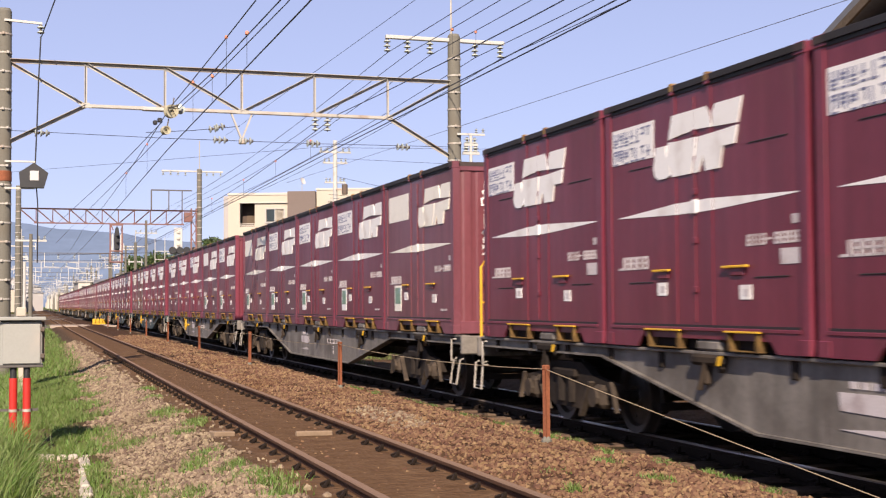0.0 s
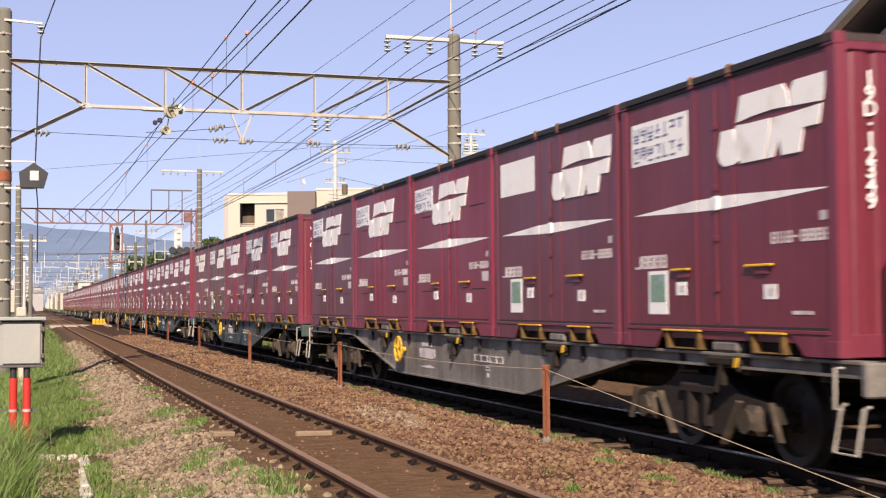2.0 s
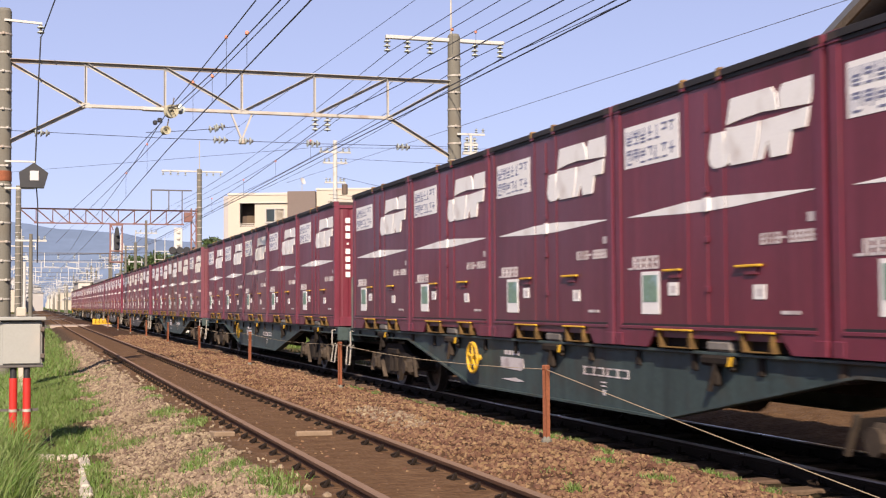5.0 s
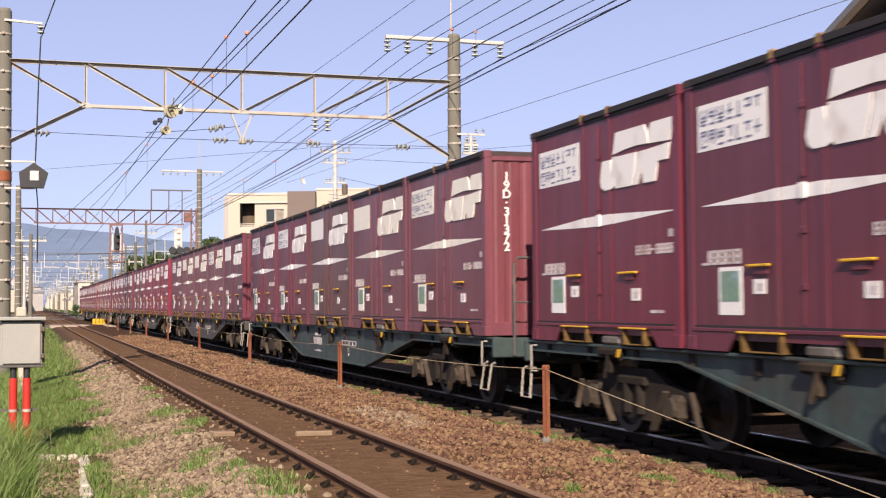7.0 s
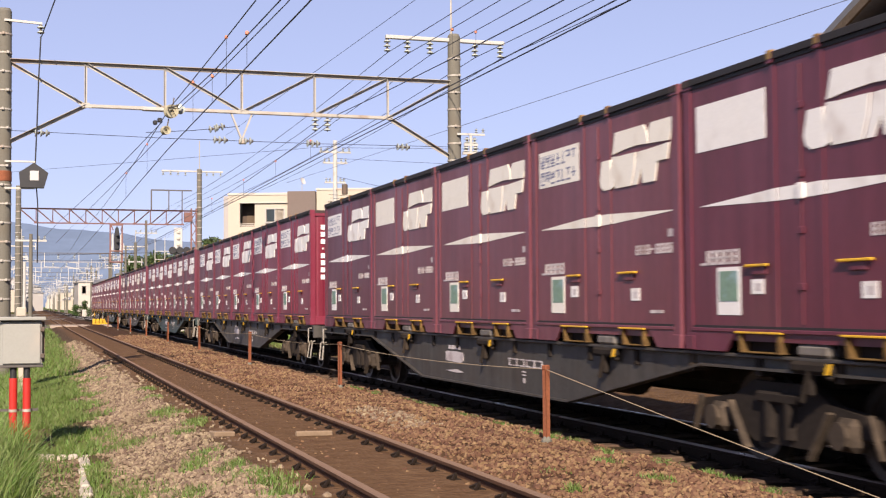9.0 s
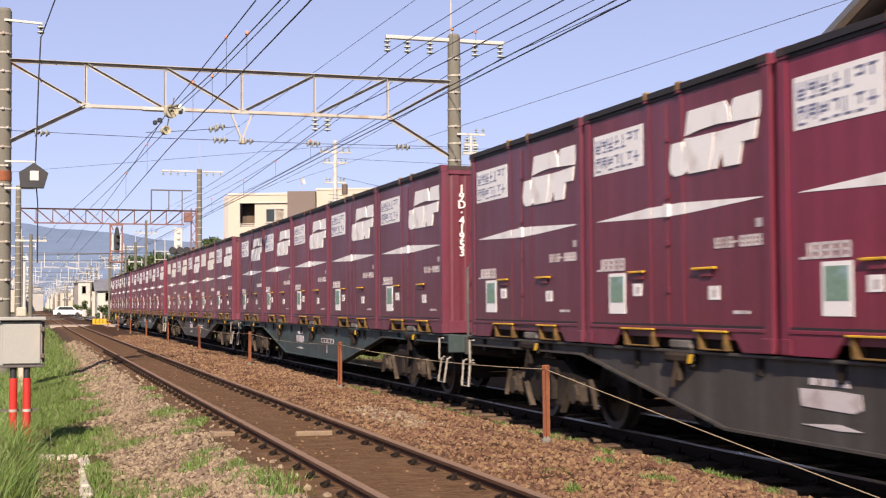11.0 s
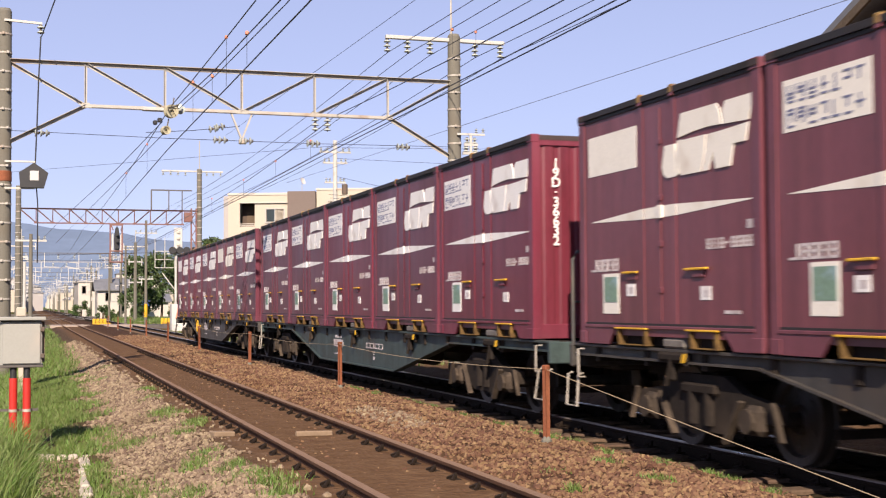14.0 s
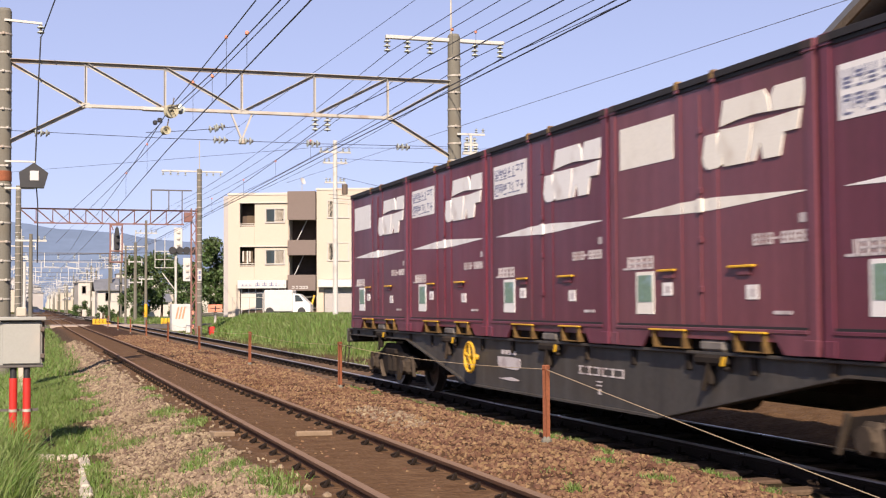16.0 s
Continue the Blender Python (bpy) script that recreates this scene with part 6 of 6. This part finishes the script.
van = thing("delivery_van", "white box van parked in front of the shop", "van", pose(16.6, 88.2, 0.72, 0, 0, -20))
part("cargo_box", Geo().box((-1.0, -0.6, 0.25), (1.0, 0.9, 1.75), 0.06), M_SIGNAL_WHITE, van)
part("cab", Geo().plate([(1.0, 0.25), (2.2, 0.25), (2.2, 0.75), (1.85, 1.05), (1.45, 1.45), (1.0, 1.5)], 1, -0.6, 1.5), M_CARPAINT, van)
part("cab_window", Geo().plate([(1.15, 0.95), (1.75, 0.95), (1.42, 1.38), (1.15, 1.4)], 1, -0.615, 0.02), M_GLASS, van)
for x in (-0.6, 1.6):
    part("wheel", Geo().rod((x, -0.62, 0.28), (x, -0.42, 0.28), 0.28, 14), M_BLACK, van)
    part("wheel", Geo().rod((x, 0.70, 0.28), (x, 0.88, 0.28), 0.28, 14), M_BLACK, van)
fen = thing("mesh_fence", "thin grey pipe fence along the top of the grassy bank", "fence", pose(13.4, 88.6, 0.75, 0, 0, -12))
for i in range(10):
    part("fence_post", Geo().rod((i * 1.15, 0, -0.4), (i * 1.15, 0, 1.25), 0.022, 6), M_GALV, fen)
for z in (0.45, 1.22):
    part("fence_rail", Geo().rod((0, 0, z), (10.35, 0, z), 0.018, 6), M_GALV, fen)
ygd = part("guy_wire_guard", Geo().rod((18.6, 88.0, 0.7), (19.0, 88.0, 2.1), 0.07, 8), M_YELLOW)
tagged(ygd, "slanting yellow guy wire guard", "guy guard")


def distant_town():
    r, g = random.Random(21), Geo()
    mats = [M_PALEWALL, M_GREYWALL, M_CREAMWALL, M_TILE_ROOF]
    for i in range(260):
        y = r.uniform(420, 1500)
        x = r.uniform(-0.10, 0.22) * y
        if abs(x - 5) < 9:
            x += 22 if i % 2 else -22
        w, d, h = r.uniform(6, 14), r.uniform(6, 10), r.uniform(4, 9) + (r.random() < 0.12) * 8
        g.k = r.randrange(3)
        g.box((x, y, -0.5), (x + w, y + d, h))
        g.k = 3
        g.add([(x - 0.4, y - 0.4, h), (x + w + 0.4, y - 0.4, h), (x + w + 0.4, y + d + 0.4, h), (x - 0.4, y + d + 0.4, h), (x + w * 0.3, y + d / 2, h + 1.6), (x + w * 0.7, y + d / 2, h + 1.6)],
              [(0, 1, 5, 4), (1, 2, 5), (2, 3, 4, 5), (3, 0, 4), (0, 3, 2, 1)])
    tagged(part("distant_town", g, mats), "pale jumble of distant houses down the line", kind="stuff")


distant_town()

# ---- trees ----
def tree(x, y, z, h, w, seed, label, clumps=26, leaves=260):
    r = random.Random(seed)
    t = thing("tree", label, "tree", pose(x, y, z), group="trees by the crossing")
    g = Geo()
    g.rod((0, 0, -0.5), (0.1, 0, h * 0.45), 0.16, 8, 0.10)
    centres = []
    for i in range(clumps):
        a, u = r.uniform(0, 6.283), r.random()
        zc = h * (0.10 + 0.80 * u)
        rad = w * 0.5 * math.sqrt(r.random()) * (1.0 - 0.55 * max(0, u - 0.45) / 0.55)
        centres.append((rad * math.cos(a), rad * math.sin(a), zc))
        if i % 3 == 0:
            g.rod((0.05, 0, h * 0.3), centres[-1], 0.05, 5, 0.015)
    part("trunk", g, M_BARK, t)
    rs = np.random.RandomState(seed)
    c = np.array(centres)[rs.randint(0, len(centres), clumps * leaves)]
    d = rs.normal(size=c.shape)
    d /= np.linalg.norm(d, axis=1, keepdims=True)
    p = c + d * (w * 0.17 * rs.rand(len(c), 1) ** 0.5)
    a, b = rs.normal(size=p.shape), rs.normal(size=p.shape)
    a /= np.linalg.norm(a, axis=1, keepdims=True)
    b -= a * (a * b).sum(1, keepdims=True)
    b /= np.linalg.norm(b, axis=1, keepdims=True)
    s = (0.075 + 0.09 * rs.rand(len(p), 1)) * (0.6 + h / 14)
    v = np.stack([p - a * s, p + b * s * 0.6, p + a * s, p - b * s * 0.6], 1).reshape(-1, 3)
    f = np.arange(len(v)).reshape(-1, 4)
    cr = new("crown", raw_mesh("crown", v, f, [M_LEAF]))
    cr.parent = t
    tagged(cr, "dense dark green crown")


tree(11.9, 148, 0, 7.2, 4.6, 1, "dense dark green broadleaf tree beside the crossing", 30)
tree(14.6, 150, 0, 7.8, 5.2, 2, "rounded dark green tree beside the crossing", 30)
tree(18.2, 152, 0, 6.6, 4.5, 3, "dark green tree with ragged crown", 28)
tree(16.0, 116, 0.3, 7.6, 4.2, 4, "tall dark green tree beside the apartment block", 30)
tree(18.5, 118, 0.3, 6.4, 4.0, 5, "bushy green tree behind the apartment block", 24)
for i, (x, y, h) in enumerate(((8.6, 160, 1.9), (10.4, 158, 2.3), (12.2, 156, 1.6), (7.8, 205, 2.5), (13.6, 128, 1.2), (11.8, 140, 1.6), (24, 220, 6), (30, 240, 7), (-8, 210, 6), (-14, 260, 7))):
    tree(x, y, -0.2, h, h * 1.1, 20 + i, "small bushy shrub beside the line" if h < 4 else "distant round green tree", 12, 160)


# ---- grass ----
def blades(name, pts, height, width, mats, seed, label, lean=0.35):
    """A field of bent grass blades, two quads each."""
    rs = np.random.RandomState(seed)
    n = len(pts)
    ang = rs.rand(n) * 6.283
    h = height * (0.5 + 0.8 * rs.rand(n))
    side = np.stack([np.cos(ang), np.sin(ang), np.zeros(n)], 1) * (width * (0.6 + 0.8 * rs.rand(n)))[:, None]
    ln = np.stack([rs.normal(size=n), rs.normal(size=n), np.zeros(n)], 1) * (lean * h)[:, None]
    up = np.zeros((n, 3))
    up[:, 2] = h
    p0, p1, p2 = pts, pts + up * 0.55 + ln * 0.35, pts + up + ln
    v = np.stack([p0 - side, p0 + side, p1 + side * 0.8, p1 - side * 0.8, p2 + side * 0.15, p2 - side * 0.15], 1).reshape(-1, 3)
    k = np.arange(n)[:, None] * 6
    f = np.concatenate([k + np.array([[0, 1, 2, 3]]), k + np.array([[3, 2, 4, 5]])], 0)
    ob = new(name, raw_mesh(name, v, f, mats, rs.randint(0, len(mats), n).repeat(1)[np.concatenate([np.arange(n), np.arange(n)])]))
    return tagged(ob, label, kind="stuff")


def scatter(seed, n, x0, x1, y0, y1, keep=None, power=1.0):
    rs = np.random.RandomState(seed)
    x = x0 + (x1 - x0) * rs.rand(n)
    y = y0 + (y1 - y0) * rs.rand(n) ** power
    if keep is not None:
        k = keep(x, y) > rs.rand(n)
        x, y = x[k], y[k]
    z = ground_z(x, y) + lumps(x, y) * ((np.abs(x - 3) < 9) & (y > 0))
    return np.stack([x, y, z - 0.01], 1)


def patchy(x, y, s=1.0, o=0.0):
    return 0.5 + 0.25 * np.sin(x * 4.1 * s + 1.7 * np.sin(y * 1.3 * s + o) + o) + 0.25 * np.sin(y * 2.3 * s + 2.1 * x + o * 2)


def verge(x, y):
    edge = np.interp(y, [8, 14, 17, 22, 30, 45, 100], [0.95, 0.90, 0.85, 1.1, 1.3, 1.4, 1.45]) + 0.22 * np.sin(y * 2.7) + 0.13 * np.sin(y * 7.3)
    d = np.clip((edge - x) / 0.35, 0, 1)
    bare = ((x > 0.1) & (x < 0.62) & (y > 10) & (y < 16.4)) | ((x > 0.10) & (x < 0.36) & (y > 17.2) & (y < 20.5))
    return d * np.where(bare, 0.06, 1.0) * (patchy(x, y) > 0.22)


blades("verge_grass", scatter(1, 110000, -0.9, 1.6, 8, 34, verge), 0.11, 0.006, [M_GRASS, M_GRASS_DRY], 1, "short bright green grass on the verge")
blades("far_verge_grass", scatter(2, 70000, -2.0, 1.7, 34, 110, verge), 0.16, 0.014, [M_GRASS, M_GRASS_DRY], 2, "short green grass along the verge")
blades("tall_grass", scatter(3, 9000, -1.6, 0.06, 11.5, 17.2, lambda x, y: np.clip((0.02 - x + 0.05 * np.sin(y * 5)) / 0.12, 0, 1)), 0.42, 0.006, [M_GRASS, M_GRASS_DRY], 3, "tall pale green grass beside the cabinet", 0.5)
blades("tall_grass_far", scatter(33, 9000, -2.2, -0.25, 17, 30), 0.40, 0.008, [M_GRASS, M_GRASS_DRY], 33, "tall grass behind the cabinet", 0.5)


def tufts(seed, spots, per, spread, height, label, name):
    rs = np.random.RandomState(seed)
    out = []
    for x, y, s in spots:
        d = rs.normal(size=(int(per * s), 2)) * spread * s
        out.append(np.stack([x + d[:, 0], y + d[:, 1] * 1.6, np.zeros(len(d))], 1))
    p = np.concatenate(out)
    p[:, 2] = ground_z(p[:, 0], p[:, 1]) - 0.01
    return blades(name, p, height, 0.005, [M_GRASS, M_GRASS_DRY], seed, label)


tr_ = random.Random(8)
tufts(4, [(1.98, 18.8, 1.0), (1.91, 19.6, 1.0), (1.84, 16.36, 0.8), (1.84, 14.0, 0.9), (1.67, 13.5, 0.9), (1.96, 11.87, 1.0), (2.09, 11.3, 1.0), (2.1, 24.4, 0.9), (1.99, 22.2, 0.9), (2.05, 17.1, 0.8), (2.2, 17.4, 0.6), (0.85, 13.1, 1.9), (0.95, 12.3, 1.8), (0.88, 17.5, 1.9), (1.0, 18.6, 1.6), (1.24, 16.8, 1.2), (0.78, 15.2, 0.9), (1.95, 12.7, 0.6), (1.82, 12.6, 0.5), (1.43, 11.9, 0.8), (1.99, 10.6, 0.8), (1.6, 30, 0.9), (1.9, 34, 0.9)], 300, 0.11, 0.075, "loose tufts of grass in the ballast", "grass_tufts")
tufts(5, [(5.55 + tr_.uniform(-0.12, 0.2), 8.5 + i * 0.75 + tr_.uniform(-0.3, 0.3), tr_.uniform(0.35, 0.9)) for i in range(20)] + [(4.96, 9.64, 0.9), (5.05, 10.8, 0.7), (4.33, 10.3, 0.6), (4.15, 9.5, 0.5), (5.9, 14.3, 0.9), (5.85, 13.3, 0.8), (5.9, 11.3, 1.0), (5.9, 10.4, 0.8)], 170, 0.07, 0.055, "small weeds along the edge of the ballast", "edge_weeds")
blades("bank_grass", scatter(6, 90000, 11.2, 21, 44, 92, lambda x, y: np.clip((x - 11.0) / 0.8, 0, 1)), 0.36, 0.018, [M_GRASS, M_GRASS_DRY], 6, "lush long grass on the bank below the apartment block", 0.3)
blades("crossing_grass", scatter(7, 26000, 9.4, 22, 108, 160, lambda x, y: (y > 109) * 1.0), 0.5, 0.03, [M_GRASS, M_GRASS_DRY], 7, "rough grass beyond the level crossing", 0.3)
blades("cess_weeds", scatter(8, 9000, 8.8, 11.2, 30, 92, lambda x, y: (patchy(x, y, 0.7, 2.0) > 0.6) * 0.8), 0.16, 0.012, [M_GRASS_DRY], 8, "dry weeds beside the freight track", 0.4)

# ---- ballast ----
def stones(name, pts, r0, r1, mat, seed, label):
    rs = np.random.RandomState(seed)
    t = (1 + 5 ** 0.5) / 2
    ico = np.array([(-1, t, 0), (1, t, 0), (-1, -t, 0), (1, -t, 0), (0, -1, t), (0, 1, t), (0, -1, -t), (0, 1, -t), (t, 0, -1), (t, 0, 1), (-t, 0, -1), (-t, 0, 1)]) / math.sqrt(1 + t * t)
    tri = np.array([(0, 11, 5), (0, 5, 1), (0, 1, 7), (0, 7, 10), (0, 10, 11), (1, 5, 9), (5, 11, 4), (11, 10, 2), (10, 7, 6), (7, 1, 8), (3, 9, 4), (3, 4, 2), (3, 2, 6), (3, 6, 8), (3, 8, 9), (4, 9, 5), (2, 4, 11), (6, 2, 10), (8, 6, 7), (9, 8, 1)])
    n = len(pts)
    q = rs.normal(size=(n, 4))
    q /= np.linalg.norm(q, axis=1, keepdims=True)
    w, x, y, z = q.T
    R = np.stack([1 - 2 * (y * y + z * z), 2 * (x * y - z * w), 2 * (x * z + y * w), 2 * (x * y + z * w), 1 - 2 * (x * x + z * z), 2 * (y * z - x * w), 2 * (x * z - y * w), 2 * (y * z + x * w), 1 - 2 * (x * x + y * y)], 1).reshape(n, 3, 3)
    sc = (r0 + (r1 - r0) * rs.rand(n) ** 1.6)[:, None] * (0.5 + 0.95 * rs.rand(n, 3))
    loc = ico[None] * (0.68 + 0.6 * rs.rand(n, 12))[..., None] * sc[:, None, :]
    v = np.einsum("nij,nkj->nki", R, loc) + pts[:, None, :]
    f = (tri[None] + (np.arange(n) * 12)[:, None, None]).reshape(-1, 3)
    ob = new(name, raw_mesh(name, v.reshape(-1, 3), f, [mat]))
    return tagged(ob, label, kind="stuff")


def lift(p, d):
    p = p.copy()
    p[:, 2] += d
    return p


shoulder = lambda x, y: np.clip((x - np.interp(y, [8, 14, 18, 30, 60], [0.75, 0.7, 0.8, 0.95, 1.05])) / 0.25, 0, 1) * np.clip((2.15 - x) / 0.25, 0.05, 1)
stones("shoulder_ballast", lift(scatter(11, 26000, 0.6, 2.35, 8.5, 26, shoulder, 1.2), 0.012), 0.012, 0.034, M_STONE_GREY, 11, "grey-brown crushed ballast on the track shoulder")
stones("shoulder_ballast_far", lift(scatter(12, 11000, 0.7, 2.3, 26, 60, shoulder, 1.2), 0.01), 0.025, 0.055, M_STONE_GREY, 12, "grey-brown ballast farther along the shoulder")
stones("patch_gravel", lift(scatter(15, 1500, 0.08, 0.62, 11, 16.4), 0.005), 0.010, 0.026, M_STONE_GREY, 15, "fine gravel inside the stone edging")
hump = lambda x, y: np.clip((x - 3.86) / 0.15, 0, 1) * np.clip((5.95 - x) / 0.2, 0.1, 1)
stones("middle_ballast", lift(scatter(13, 30000, 3.8, 6.0, 8, 26, hump, 1.2), 0.008), 0.011, 0.031, M_STONE, 13, "rust-brown crushed ballast between the two tracks")
stones("middle_ballast_far", lift(scatter(14, 14000, 3.8, 6.0, 26, 65, hump, 1.3), 0.008), 0.022, 0.050, M_STONE, 14, "rust-brown ballast farther along between the tracks")
stones("pale_ballast", lift(scatter(18, 520, 4.2, 4.75, 14.6, 17.6), 0.016), 0.014, 0.032, M_STONE_GREY, 18, "pale fresh ballast in a patch between the tracks")
stones("bed_stones", lift(scatter(16, 2200, 2.3, 3.95, 9, 45), 0.0), 0.008, 0.024, M_STONE, 16, "sparse small stones on the dusty track bed")
stones("freight_bed_stones", lift(scatter(17, 5000, 6.0, 9.2, 22, 75), 0.0), 0.018, 0.045, M_STONE, 17, "dark ballast under the freight track")

# ---- sleepers and fastenings ----
def sleeper_mesh():
    g = Geo()
    g.box((-1.0, -0.11, -0.26), (1.0, 0.11, -0.132), 0.015)
    return g.mesh("sleeper", M_SLEEPER)


def clip_mesh():
    g = Geo()
    g.box((-0.055, -0.05, 0.0), (0.055, 0.05, 0.016), 0.005)
    g.bar((-0.045, -0.075, 0.018), (0.0, 0.0, 0.050), 0.022, 0.022).bar((0.0, 0.0, 0.050), (-0.045, 0.075, 0.018), 0.022, 0.022)
    g.rod((0.01, 0, 0.01), (0.01, 0, 0.070), 0.014, 6)
    return g.mesh("rail_clip", M_WEB_SHADE_CLIP)


me_s, me_c = sleeper_mesh(), clip_mesh()
for track, y0, count in ((near_track, 8.3, 150), (train_track, 7.0, 150)):
    for i in range(count):
        y = y0 + i * 0.61
        part("sleeper", me_s, None, track, at=pose(0, y, 0))
        if i < 60:
            for rx, s in ((-0.566, -1), (-0.566, 1), (0.566, -1), (0.566, 1)):
                part("rail_clip", me_c, None, track, at=pose(rx + s * 0.11, y, -0.112, 0, 0, 0 if s < 0 else 180))

motions()
